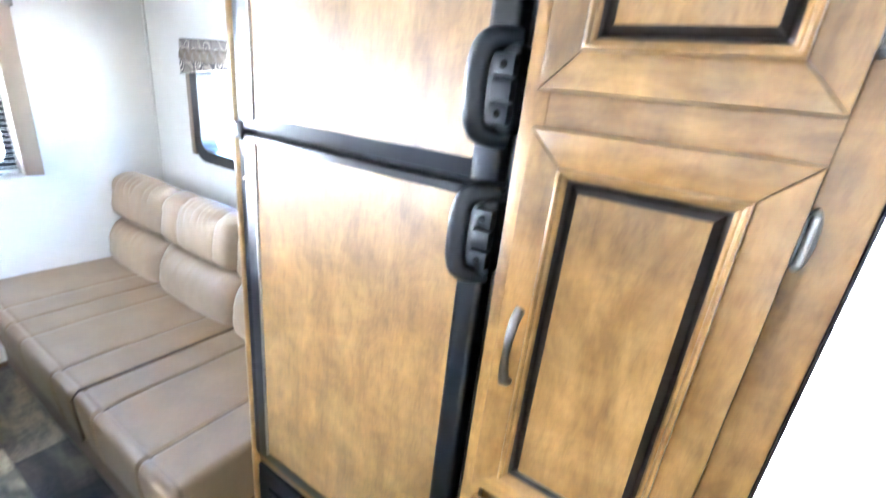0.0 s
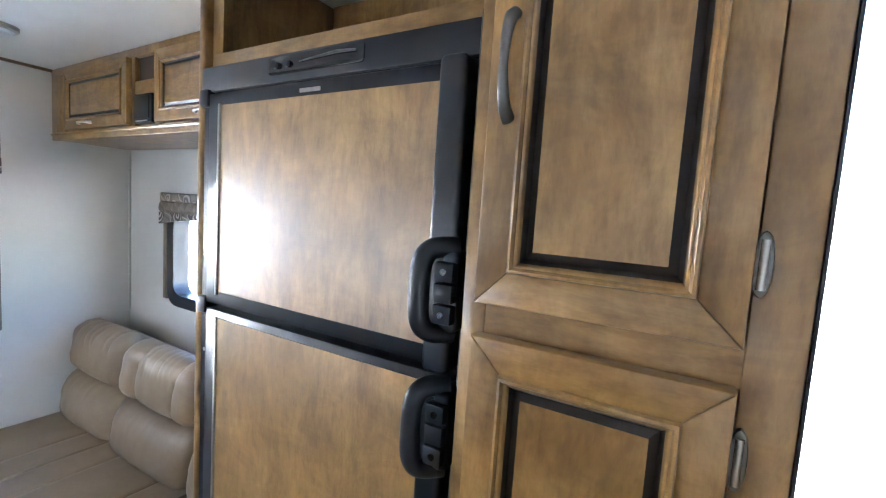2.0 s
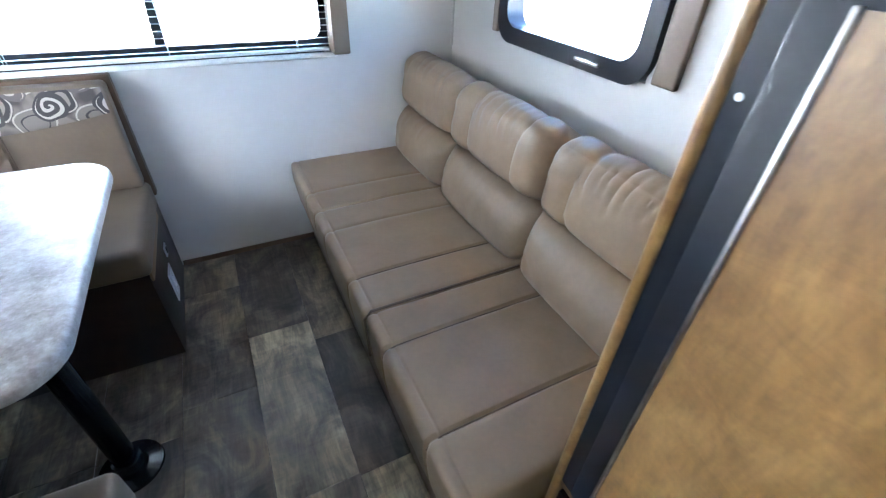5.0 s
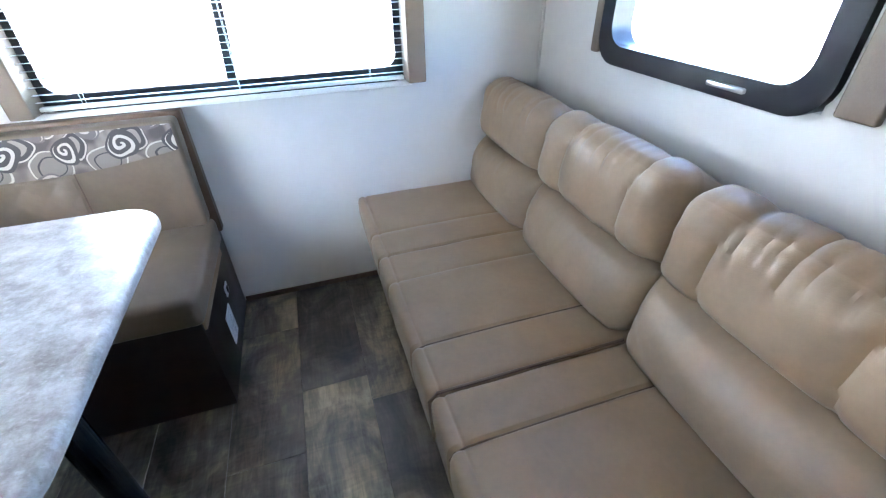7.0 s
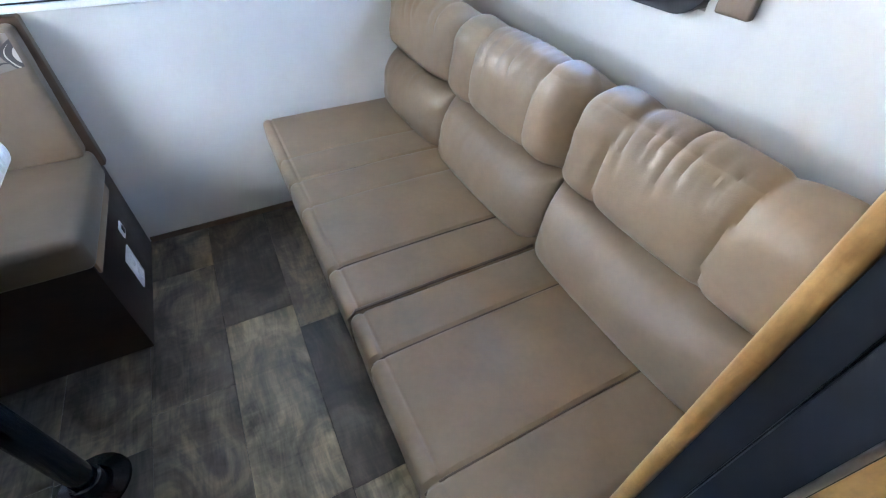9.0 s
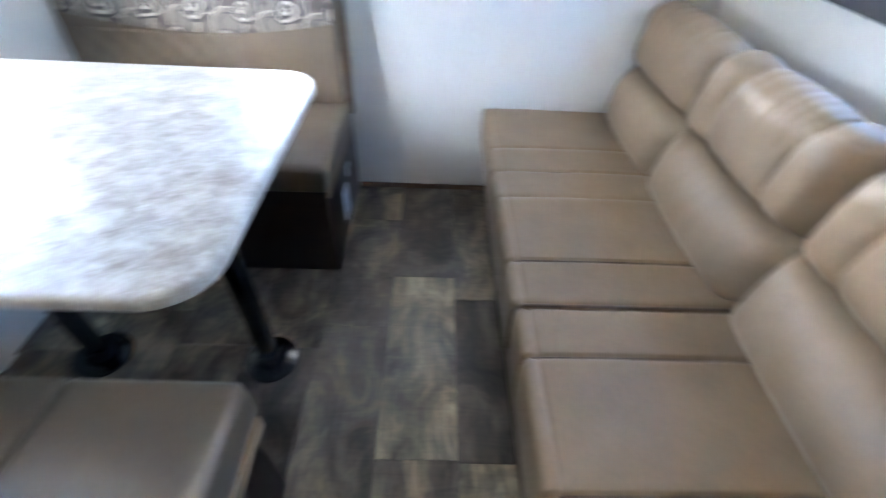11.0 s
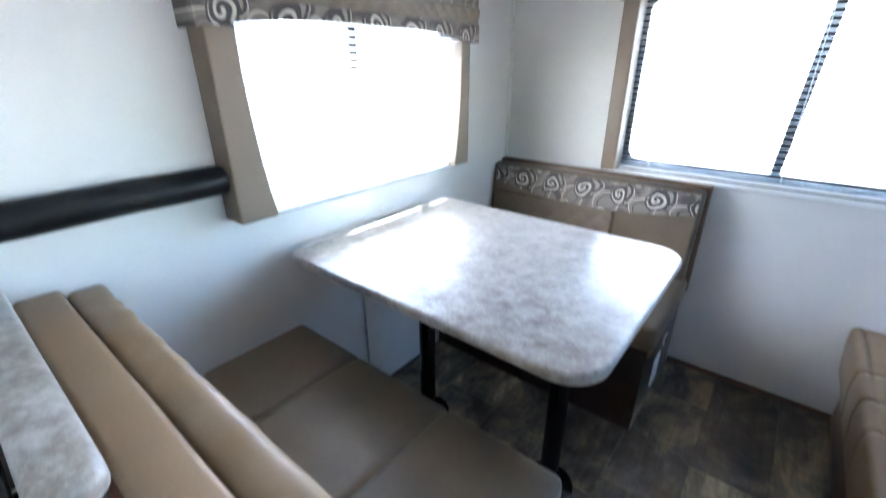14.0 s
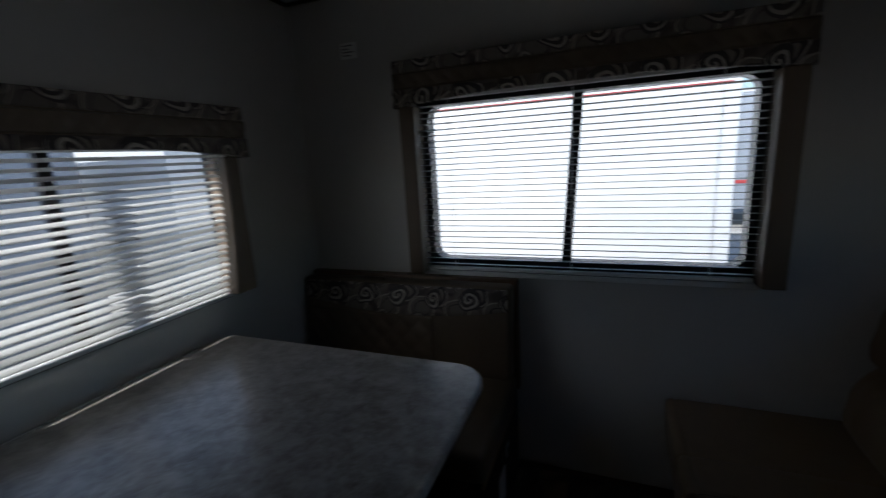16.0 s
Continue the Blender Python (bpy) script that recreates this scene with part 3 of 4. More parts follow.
# ---- padded valances with side boards ----
def valance(name, a0, a1, legs, z_leg, z0, z1, wall, way, axis, label, depth=0.09, leg_depth=None, flare=0.0):
    """A padded window box: patterned top strip, quilted band, arched patterned hem, two side boards. axis: 0 along x, 1 along y."""
    front = wall + way * depth
    n_ax = 1 - axis

    def at(a, d, z):
        p = [0, 0, z]
        p[axis], p[n_ax] = a, d
        return tuple(p)

    def block(p0, p1, d0, d1, q0, q1, bevel=0.0):
        d0, d1 = sorted((d0, d1))
        return box(at(p0, d0, q0), at(p1, d1, q1), bevel)

    va = thing(name, at((a0 + a1) / 2, wall, z_leg), label, "valance")
    tall = z1 - z0
    zt, zq = z1 - 0.045 * tall / 0.17, z0 + 0.064 * tall / 0.17
    plane = "xz" if axis == 0 else "yz"
    part("top_strip", uv_planar(softbox(*sorted_box(at(a0, wall, zt), at(a1, front, z1)), 0.006, 0.04), axis, 2), fabric, va, "swirl-patterned fabric top strip")
    back = block(a0 + 0.002, a1 - 0.002, wall, front - way * 0.002, zq, zt)
    band = part("band", back, board_taupe, va, "taupe band")
    part("quilting", quilt(a0, a1, zq + 0.001, zt - 0.001, front, way, (axis, 2, n_ax), 0.058, 0.007, 0.0055), bench_leather, band, "diamond-quilted taupe leatherette")
    steps = 24
    hem = [(a1, zq), (a0, zq)]
    for k in range(steps + 1):
        s = k / steps
        arch = 1 - (2 * s - 1) ** 2
        hem.append((a0 + (a1 - a0) * s, z0 + 0.030 * min(1.0, arch * 1.15)))
    thick = sorted((front - way * 0.02, front + way * 0.003))
    part("hem", uv_planar(outline(hem, thick, plane), axis, 2), fabric, va, "swirl-patterned arched hem")
    for e in (a0, a1):
        inner = e + 0.018 if e == a0 else e - 0.018
        p0, p1 = sorted((e, inner))
        part("side_return", uv_planar(block(p0, p1, wall, front - way * 0.021, z0, zq), axis, 2), fabric, va)
    def flared(w):
        # the window-side edge of a side board sweeps out towards its foot
        low = max(0.0, (z0 - w.z) / (z0 - z_leg)) ** 2.4
        near = w[axis] < (a0 + a1) / 2
        p, q = legs[0] if near else legs[1]
        share = (w[axis] - p) / (q - p) if near else (q - w[axis]) / (q - p)
        w[axis] += (flare if near else -flare) * low * max(0.0, min(1.0, share))
        return w

    for p0, p1 in legs:
        part("side_board", softbox(*sorted_box(at(p0, wall, z_leg), at(p1, wall + way * (leg_depth or depth - 0.004), z0 + 0.004)), 0.006, 0.05, amp=0.0008, bend=flared), board_taupe, va, "taupe padded side board")
    return va


def sorted_box(p, q):
    return tuple(min(a, b) for a, b in zip(p, q)), tuple(max(a, b) for a, b in zip(p, q))


valance("window_valance", 1.470, 2.528, ((1.487, 1.560), (2.428, 2.484)), 0.887, 1.346, 1.512, XL, 1, 1, "taupe quilted and swirl-patterned window valance above the dinette", flare=0.036)
valance("window_valance", -0.232, 1.027, ((-0.216, -0.156), (0.955, 1.020)), 0.860, 1.492, 1.656, YB, -1, 0, "taupe quilted and swirl-patterned valance over the wide window", 0.10)
valance("window_valance", 1.755, 2.590, ((1.760, 1.832), (2.554, 2.586)), 0.968, 1.318, 1.462, XR, -1, 1, "taupe and swirl-patterned valance over the small sofa window", 0.034, 0.020)

# black padded tube along the wall beside the dinette window
roll = thing("padded_tube", (XL, 1.0, 0.95), "black vinyl-wrapped padded tube fixed along the wall", "tube")
part("sleeve", tube([(XL + 0.041, 0.35 + (1.474 - 0.35) * k / 12, 1.003 + 0.0012 * math.sin(k * 2.1)) for k in range(13)], 0.037, sides=24), black_vinyl, roll)
part("end_cap", tube([(XL + 0.041, 1.474, 1.003), (XL + 0.041, 1.481, 1.003)], 0.034, sides=24), black_plastic, roll)

# paper notice on the end wall
note = thing("paper_notice", (-0.46, YB - 0.001, 1.72), "small white printed paper notice stuck on the wall", "notice")
sheet = part("sheet", box((-0.500, YB - 0.0015, 1.712), (-0.425, YB - 0.0005, 1.772)), paper, note)
for k in range(4):
    part("print_line", box((-0.492, YB - 0.0022, 1.759 - 0.012 * k), (-0.492 + (0.05, 0.03, 0.055, 0.04)[k], YB - 0.0016, 1.763 - 0.012 * k)), ink, note)


# ---- cabinet work ----
def raised_door(parent, y0, y1, z0, z1, face, thick=0.020, stile=0.036, grain="z", sub=True):
    """A mitred cabinet door on a plane of x, facing -x: wooden frame, stepped moulding, dark bevel, centre panel."""
    def rect(m):
        return [(y0 + m, z0 + m), (y1 - m, z0 + m), (y1 - m, z1 - m), (y0 + m, z1 - m)]

    door = thing_part("door", parent)
    for pts, mat, nm in (
        ([rect(0)[0], rect(0)[1], rect(stile)[1], rect(stile)[0]], wood_y, "bottom_rail"),
        ([rect(0)[2], rect(0)[3], rect(stile)[3], rect(stile)[2]], wood_y, "top_rail"),
        ([rect(0)[1], rect(0)[2], rect(stile)[2], rect(stile)[1]], wood_up, "stile"),
        ([rect(0)[3], rect(0)[0], rect(stile)[0], rect(stile)[3]], wood_up, "stile"),
    ):
        part(nm, outline(pts, (face, face + thick), "yz", bevel=0.0022, segs=2), mat, door)
    bead = bmesh.new()
    loops = [[bead.verts.new((face + d, p, q)) for p, q in rect(stile - 0.001 + o)] for o, d in
             ((0.0, 0.004), (0.0, -0.0015), (0.0015, -0.0050), (0.0040, -0.0058), (0.0058, -0.0040), (0.0064, -0.0010), (0.0080, -0.0006), (0.0092, 0.0006), (0.0110, 0.0050))]
    for p, q in zip(loops, loops[1:]):
        for n in range(4):
            bead.faces.new((p[n], p[(n + 1) % 4], q[(n + 1) % 4], q[n]))
    bmesh.ops.recalc_face_normals(bead, faces=bead.faces)
    part("moulding", bead, wood_up, door, "rounded wooden bead")
    bm = bmesh.new()
    a = [bm.verts.new((face + 0.004, p, q)) for p, q in rect(stile + 0.010)]
    b = [bm.verts.new((face + 0.010, p, q)) for p, q in rect(stile + 0.014)]
    c = [bm.verts.new((face + 0.005, p, q)) for p, q in rect(stile + 0.0225)]
    for p, q in ((a, b), (b, c)):
        for n in range(4):
            bm.faces.new((p[n], p[(n + 1) % 4], q[(n + 1) % 4], q[n]))
    bmesh.ops.recalc_face_normals(bm, faces=bm.faces)
    part("bevel", bm, espresso, door, "dark espresso-glazed bevel", smooth=False)
    m = stile + 0.022
    part("panel", box((face + 0.0045, y0 + m, z0 + m), (face + thick, y1 - m, z1 - m)), wood_up if grain == "z" else wood_y, door, "stained maple centre panel")
    return door


def thing_part(name, parent):
    """A thin backing that carries the pieces of a door."""
    ob = new(name)
    ob.empty_display_size = 0.02
    ob.parent = parent
    ORIGIN[ob] = ORIGIN[parent]
    return ob


def bow_handle(parent, p, q, out, mat, r=0.0045, wide=1.5):
    """A bowed pull between two points, standing out along -x."""
    p, q = Vector(p), Vector(q)
    pts = []
    for k in range(13):
        s = k / 12
        pts.append(p.lerp(q, s) + Vector((-out * math.sin(math.pi * s) ** 0.45, 0, 0)))
    return part("handle", tube(pts, [r * (0.85 + 0.5 * abs(2 * k / 12 - 1)) for k in range(13)], sides=12, flat=wide), mat, parent, "brushed metal bow handle")


# refrigerator cabinet
FX = 0.950
cab = thing("fridge_cabinet", (FX, 1.0, 0), "tall stained maple cabinet built round the refrigerator", "cabinet")
part("side_panel", box((FX - 0.018, 1.313, 0), (XR, 1.333, H), 0.009, segs=4), wood_up, cab, "maple side panel with a rounded front edge")
part("side_panel", box((FX + 0.02, 0.690, 0), (XR, 0.700, H)), wood_up, cab)
part("top_rail", box((FX, 0.700, 1.690), (FX + 0.02, 1.3125, 1.734), 0.001), wood_y, cab)
part("niche_floor", box((FX + 0.02, 0.700, 1.718), (1.28, 1.3125, 1.732)), wood_x, cab)
part("niche_back", box((1.265, 0.700, 1.732), (1.28, 1.3125, H)), wood_up, cab, "stained maple back of the open niche")
part("niche_stile", box((FX, 1.280, 1.734), (FX + 0.02, 1.3125, H), 0.001), wood_up, cab)
part("niche_stile", box((FX, 0.700, 1.734), (FX + 0.02, 0.735, H), 0.001), wood_up, cab)
part("niche_top", box((FX, 0.735, 1.925), (FX + 0.02, 1.280, H), 0.001), wood_y, cab)
part("base_rail", box((FX, 0.700, 0.0), (FX + 0.02, 1.3125, 0.08), 0.001), wood_y, cab)
part("middle_rail", box((FX - 0.004, 0.712, 0.376), (FX + 0.004, 1.3125, 0.412), 0.001), wood_y, cab)

# refrigerator
fr = thing("refrigerator", (0.940, 1.01, 0.08), "black two-door refrigerator with wood-panelled doors, closed", "refrigerator")
part("body", box((0.957, 0.715, 0.08), (1.47, 1.306, 1.688)), black_plastic, fr)
body_frame = ring(rounded(0.708, 1.312, 0.414, 1.7015, [0.004] * 4, 2), rounded(0.722, 1.284, 0.428, 1.6541, [0.003] * 4, 2), (0.936, 0.958), "yz")
part("surround", body_frame, black_plastic, fr, "black plastic surround")
part("latch_side_strip", box((0.902, 0.6905, 0.414), (0.9355, 0.7075, 1.7005), 0.005, segs=3), black_plastic, fr, "proud black strip beside the opening edge")
ctrl = part("control_panel", box((0.928, 0.712, 1.6552), (0.938, 1.311, 1.7013), 0.003), black_plastic, fr, "black control strip above the doors")
inset = outline(rounded(0.9036, 1.1127, 1.6671, 1.6962, [0.006] * 4, 4), (0.9245, 0.929), "yz", bevel=0.0016, segs=2)
part("control_inset", inset, black_gloss, ctrl, "raised panel with buttons")
for yy in (1.0933, 1.0653):
    part("button", tube([(0.925, yy, 1.6821), (0.920, yy, 1.6821)], 0.0058, sides=12), black_plastic, ctrl)
part("display", tube([(0.9240, 0.9176, 1.6854), (0.9240, 0.9553, 1.6875), (0.9240, 1.0362, 1.6821)], [0.003, 0.0042, 0.0016], sides=8, flat=0.5), pewter, ctrl)
part("maker_badge", box((0.9235, 0.9877, 1.6331), (0.9253, 1.033, 1.6392)), chrome, fr, "small silver badge bar")
for z0, z1, low, high, nm in ((1.2509, 1.6509, 1.2779, 1.6272, "freezer_door"), (0.430, 1.2412, 0.466, 1.2262, "fridge_door")):
    door = part(nm, box((0.925, 0.7246, z0), (0.957, 1.282, z1), 0.004), black_plastic, fr, "black-framed door with a wood panel")
    part("inlay_panel", box((0.9235, 0.7656, low), (0.932, 1.2388, high)), laminate, door, "mottled maple door inlay")
    part("inlay_trim", box((0.920, 1.2399, low - 0.006), (0.926, 1.2453, high + 0.002), 0.001), chrome, door, "bright edge strip")
    part("edge_pillar", softbox((0.893, 0.7170, z0 + 0.002), (0.930, 0.7560, z1 - 0.002), 0.009, 0.08), black_plastic, door, "rounded black opening edge")
for yy, z0, z1 in ((1.290, 1.6239, 1.6595), (1.290, 1.2251, 1.2617)):
    part("hinge", box((0.921, yy - 0.010, z0 + 0.004), (0.938, yy + 0.016, z1), 0.004), black_plastic, fr, "black hinge block")


def fridge_handle(z0, z1):
    """A D-shaped grip on a ribbed mount."""
    mid, tall, pts = (z0 + z1) / 2, (z1 - z0) / 2, []
    for k in range(25):
        ang = radians(-90 + 180 * k / 24)
        c, s = math.cos(ang), math.sin(ang)
        out = max(0.0, c) ** 0.42
        pts.append((0.894 - 0.033 * out, 0.712 + 0.031 * out, mid + tall * math.copysign(abs(s) ** 0.55, s)))
    g = part("grip", tube(pts, 0.0106, sides=16, flat=1.25), black_plastic, fr, "black D-shaped door grip")
    part("mount", softbox((0.874, 0.699, z0 + 0.004), (0.926, 0.724, z1 - 0.004), 0.009, 0.04), black_plastic, g)
    third = (z1 - z0 - 0.03) / 3
    for k in range(3):
        part("mount_block", box((0.864, 0.701, z0 + 0.016 + k * third), (0.880, 0.726, z0 + 0.0135 + (k + 1) * third), 0.0025), black_plastic, g)
    for k in (0.26, 0.74):
        part("screw", tube([(0.8645, 0.713, z0 + (z1 - z0) * k), (0.8625, 0.713, z0 + (z1 - z0) * k)], 0.0042, sides=10), black_gloss, g)


fridge_handle(1.311, 1.417)
fridge_handle(1.137, 1.246)
for yy, zz in ((1.300, 1.3437), (1.300, 1.1496)):
    part("screw", tube([(0.937, yy, zz), (0.9345, yy, zz)], 0.0038, sides=10), chrome, fr, "small bright screw")
vent = part("lower_vent", box((0.938, 0.715, 0.085), (0.956, 1.310, 0.374), 0.003), black_plastic, fr, "black louvred panel below the doors")
for k in range(7):
    part("louvre", box((0.931, 0.75, 0.115 + 0.032 * k), (0.940, 1.265, 0.125 + 0.032 * k), 0.002), black_plastic, vent)
part("screw", tube([(0.939, 1.290, 0.215), (0.930, 1.290, 0.215)], 0.0075, sides=12), chrome, vent, "silver screw head")

# pantry
pan = thing("pantry_cabinet", (0.86, 0.52, 0), "tall narrow stained maple pantry with raised-panel doors", "cabinet")
part("body", box((0.875, 0.384, 0.0), (XR, 0.688, H - 0.002)), wood_up, pan)
part("face_frame", box((0.859, 0.384, 0.0), (0.8755, 0.424, H - 0.002), 0.0015), wood_up, pan, "maple face-frame stile")
part("face_frame", box((0.859, 0.655, 0.0), (0.8755, 0.683, H - 0.002), 0.0015), wood_up, pan, "maple face-frame stile")
part("face_rail", box((0.860, 0.424, 1.33), (0.8755, 0.655, 1.37)), wood_y, pan)
part("edge_gasket", box((0.857, 0.3812, 0.0), (0.90, 0.3835, H - 0.002)), black_plastic, pan, "black corner seal")
for z0, z1 in ((1.367, 1.930), (0.856, 1.332), (0.09, 0.82)):
    raised_door(pan, 0.427, 0.661, z0, z1, 0.839)
for z0, z1 in ((1.552, 1.654), (1.036, 1.134)):
    bow_handle(pan, (0.839, 0.637, z0), (0.839, 0.637, z1), 0.022, pewter, 0.0034)
for zz in (1.434, 1.273, 1.80, 0.93):
    oval = [(0.4205 + 0.0068 * math.cos(a), zz + 0.0265 * math.copysign(abs(math.sin(a)) ** 0.8, math.sin(a))) for a in (2 * math.pi * q / 24 for q in range(24))]
    hg = part("hinge", outline(oval, (0.851, 0.8592), "yz", bevel=0.002, segs=2), pewter, pan, "oval pewter hinge")
    part("hinge_barrel", tube([(0.8505, 0.4205, zz - 0.020), (0.8505, 0.4205, zz + 0.020)], 0.0032, sides=10), chrome, hg)

# overhead cabinet above the sofa
OX = 1.214
oc = thing("overhead_cabinet", (OX, 2.1, 1.656), "stained maple overhead cupboard with raised-panel doors over the sofa", "cabinet")
part("body", box((OX + 0.018, 1.338, 1.660), (XR, YB - 0.001, H - 0.001)), wood_y, oc)
part("bottom_rail", box((OX, 1.338, 1.656), (OX + 0.018, YB - 0.001, 1.690), 0.002), wood_y, oc)
part("light_bead", tube([(OX - 0.003, 1.345, 1.680), (OX - 0.003, YB - 0.01, 1.680)], 0.005, sides=8), wood_y, oc)
part("top_rail", box((OX, 1.338, 1.926), (OX + 0.018, YB - 0.001, H - 0.001), 0.002), wood_y, oc)
for a, b in ((2.800, YB - 0.001), (2.210, 2.240), (2.045, 2.075), (1.338, 1.40)):
    part("face_stile", box((OX + 0.0005, a, 1.690), (OX + 0.018, b, 1.926), 0.001), wood_up, oc)
part("niche", box((OX + 0.014, 2.078, 1.838), (OX + 0.0185, 2.208, 1.925)), wood_dark, oc, "small open recess")
part("niche_rail", box((OX + 0.0005, 2.075, 1.798), (OX + 0.018, 2.210, 1.842), 0.001), wood_y, oc)
for a, b in ((2.232, 2.762), (1.40, 2.046)):
    raised_door(oc, a, b, 1.692, 1.924, OX - 0.018, grain="y")
for c in (2.55, 1.75):
    bow_handle(oc, (OX - 0.018, c - 0.05, 1.711), (OX - 0.018, c + 0.05, 1.711), 0.02, chrome, wide=1.0)
spk = thing("wall_speaker", (OX, 2.14, 1.695), "small black speaker set in the overhead cabinet", "speaker")
part("case", box((OX - 0.008, 2.082, 1.695), (OX + 0.017, 2.204, 1.795), 0.006), black_plastic, spk)
part("grille", box((OX - 0.011, 2.094, 1.709), (OX - 0.0075, 2.192, 1.785), 0.002), black_vinyl, spk)
part("trim_bar", box((OX - 0.012, 2.105, 1.700), (OX - 0.008, 2.18, 1.704), 0.001), chrome, spk)

# ---- sofa ----
sofa = thing("sofa", (1.1, 2.1, 0), "tan leatherette fold-down sofa with three back cushions", "sofa")
part("base", box((0.775, 1.342, 0.0), (1.46, YB - 0.008, 0.235), 0.01), trim_brown, sofa, "brown covered sofa base")


def seat_shape(w, way):
    # the front skirt drops and tucks in slightly
    if w.x < 0.80 and w.z < 0.36:
        w = w + Vector((0.02 * (0.36 - w.z) / 0.2, 0, 0))
    return w


SEAMS = ((2.603, 0.004), (2.458, 0.009), (2.315, 0.004), (2.045, 0.009))
part("seat_cushion", softbox((0.725, 1.898, 0.215), (1.30, YB - 0.012, 0.420), 0.020, 0.022, (0.004, 0, 0.006),
     [(1, c, d, 0.006) for c, d in SEAMS] + [(0, 0.757, 0.004, 0.005)], 0.0022, 7, shape=seat_shape), sofa_leather, sofa, "tan leatherette seat cushion with stitched channels")
part("seat_cushion", softbox((0.729, 1.342, 0.215), (1.30, 1.892, 0.420), 0.020, 0.022, (0.004, 0, 0.006),
     [(1, 1.757, 0.009, 0.006), (1, 1.492, 0.009, 0.006), (0, 0.762, 0.004, 0.005)], 0.0022, 7, shape=seat_shape), sofa_leather, sofa, "tan leatherette seat cushion with stitched channels")
# thin dark tubes in the channels and cushion joint deepen the seam shade
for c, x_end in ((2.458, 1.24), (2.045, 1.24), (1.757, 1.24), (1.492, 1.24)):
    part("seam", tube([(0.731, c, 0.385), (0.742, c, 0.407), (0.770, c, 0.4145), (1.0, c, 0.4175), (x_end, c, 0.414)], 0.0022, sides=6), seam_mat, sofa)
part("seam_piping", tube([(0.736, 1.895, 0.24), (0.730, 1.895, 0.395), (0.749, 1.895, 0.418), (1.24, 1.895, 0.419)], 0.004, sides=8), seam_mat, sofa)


CREASE = 0.622


def back_unit(y0, y1, cuts, seed):
    """One leaning back cushion: a lower pad, a deep crease, and a head pad stitched into puffed panels and gathered at its top seam."""
    def lean(w):
        back = max(0.0, w.x - 1.292) * min(1.0, max(0.0, (w.z - 0.68) / 0.12))
        return w + Vector(((w.z - 0.42) * 0.15, 0, -0.62 * back))

    def panel(y, edges):
        for a, b in zip(edges, edges[1:]):
            if a <= y <= b:
                u = (2 * y - a - b) / (b - a)
                return 1 - u * u * (0.4 + 0.6 * u * u)
        return 0.0

    pleat_rng = random.Random(seed)
    wide = sorted([y0] + list(cuts) + [y1])
    spans = sorted(zip(wide, wide[1:]), key=lambda s: s[0] - s[1])
    first, last = spans[0]
    pleats = [(first + (last - first) * (k + 0.5 + pleat_rng.uniform(-0.3, 0.3)) / 8, pleat_rng.uniform(0.045, 0.10), pleat_rng.uniform(-0.3, 0.3), pleat_rng.uniform(0.0034, 0.0070) * (1.5 if seed == 3 else 1.0)) for k in range(8)]
    pleats += [(pleat_rng.uniform(y0 + 0.03, y1 - 0.03), pleat_rng.uniform(0.02, 0.045), pleat_rng.uniform(-0.3, 0.3), 0.003) for k in range(6)]

    def form(w, way):
        front = max(0.0, -way.x) + 0.6 * max(0.0, way.z)
        if front <= 0.02:
            return w
        push = 0.0
        if w.z > CREASE:
            rise = min(1.0, (w.z - CREASE) / 0.045)
            bow = 0.018 * math.sin(math.pi * min(1.0, max(0.0, (w.z - CREASE) / 0.2)))
            edges = [y0] + [e + bow for e in sorted(cuts)] + [y1]
            push += 0.015 * panel(w.y, edges) * rise ** 0.5 + 0.004 * rise
            near = min((abs(w.y - e) for e in edges[1:-1]), default=1.0)
            push -= 0.004 * math.exp(-((near / 0.006) ** 2))
            for place, tall, slant, deep in pleats:
                run = (w.z - (0.824 - tall)) / tall
                if 0 < run < 1.25:
                    push -= deep * min(1.0, 1.6 * run) * math.exp(-(((w.y - place - slant * (w.z - 0.824)) / 0.0062) ** 2))
            push -= 0.004 * math.exp(-(((w.z - 0.826) / 0.005) ** 2))
        else:
            fall = min(1.0, (CREASE - w.z) / 0.06)
            push += 0.034 * panel(w.y, [y0, y1]) * math.sin(math.pi * min(1.0, max(0.0, (CREASE - w.z) / 0.25) ** 0.85)) + 0.002 * fall
            slack = max(0.0, 1 - (CREASE - w.z) / 0.09)
            push -= 0.012 * slack * abs(noise.noise(Vector((seed * 1.9, w.y * 19, w.z * 4))))
        push -= 0.052 * math.exp(-(((w.z - CREASE) / 0.011) ** 2)) + 0.014 * math.exp(-(((w.z - CREASE) / 0.036) ** 2))
        # the crease is pinched in at both ends of the cushion
        pinch = math.exp(-min(w.y - y0, y1 - w.y) / 0.045)
        push -= 0.022 * pinch * math.exp(-(((w.z - CREASE) / 0.030) ** 2))
        side = min(w.y - y0, y1 - w.y)
        fold = noise.noise(Vector((seed * 3.1, (w.z - CREASE) * 55 / (1 + 9 * side), 0.5)))
        push += 0.009 * fold * math.exp(-side / 0.06)
        push += 0.0035 * noise.noise(Vector((w.x * 5, w.y * 6, w.z * 8 + seed))) + 0.0016 * noise.noise(Vector((w.x * 9, w.y * 22, w.z * 14 + seed)))
        return w + Vector((-1, 0, 0)) * push * max(0.0, -way.x) + Vector((0, 0, 1)) * push * 0.5 * max(0.0, way.z)

    unit = part("back_cushion", softbox((1.216, y0, 0.402), (1.44, y1, 0.840), 0.054, 0.0080, (0, 0.003, 0), [(2, CREASE, 0.0, 0.008)], 0.0, 6, bend=lean, shape=form), sofa_leather, sofa, "tan leatherette back cushion with stitched, gathered head panels")
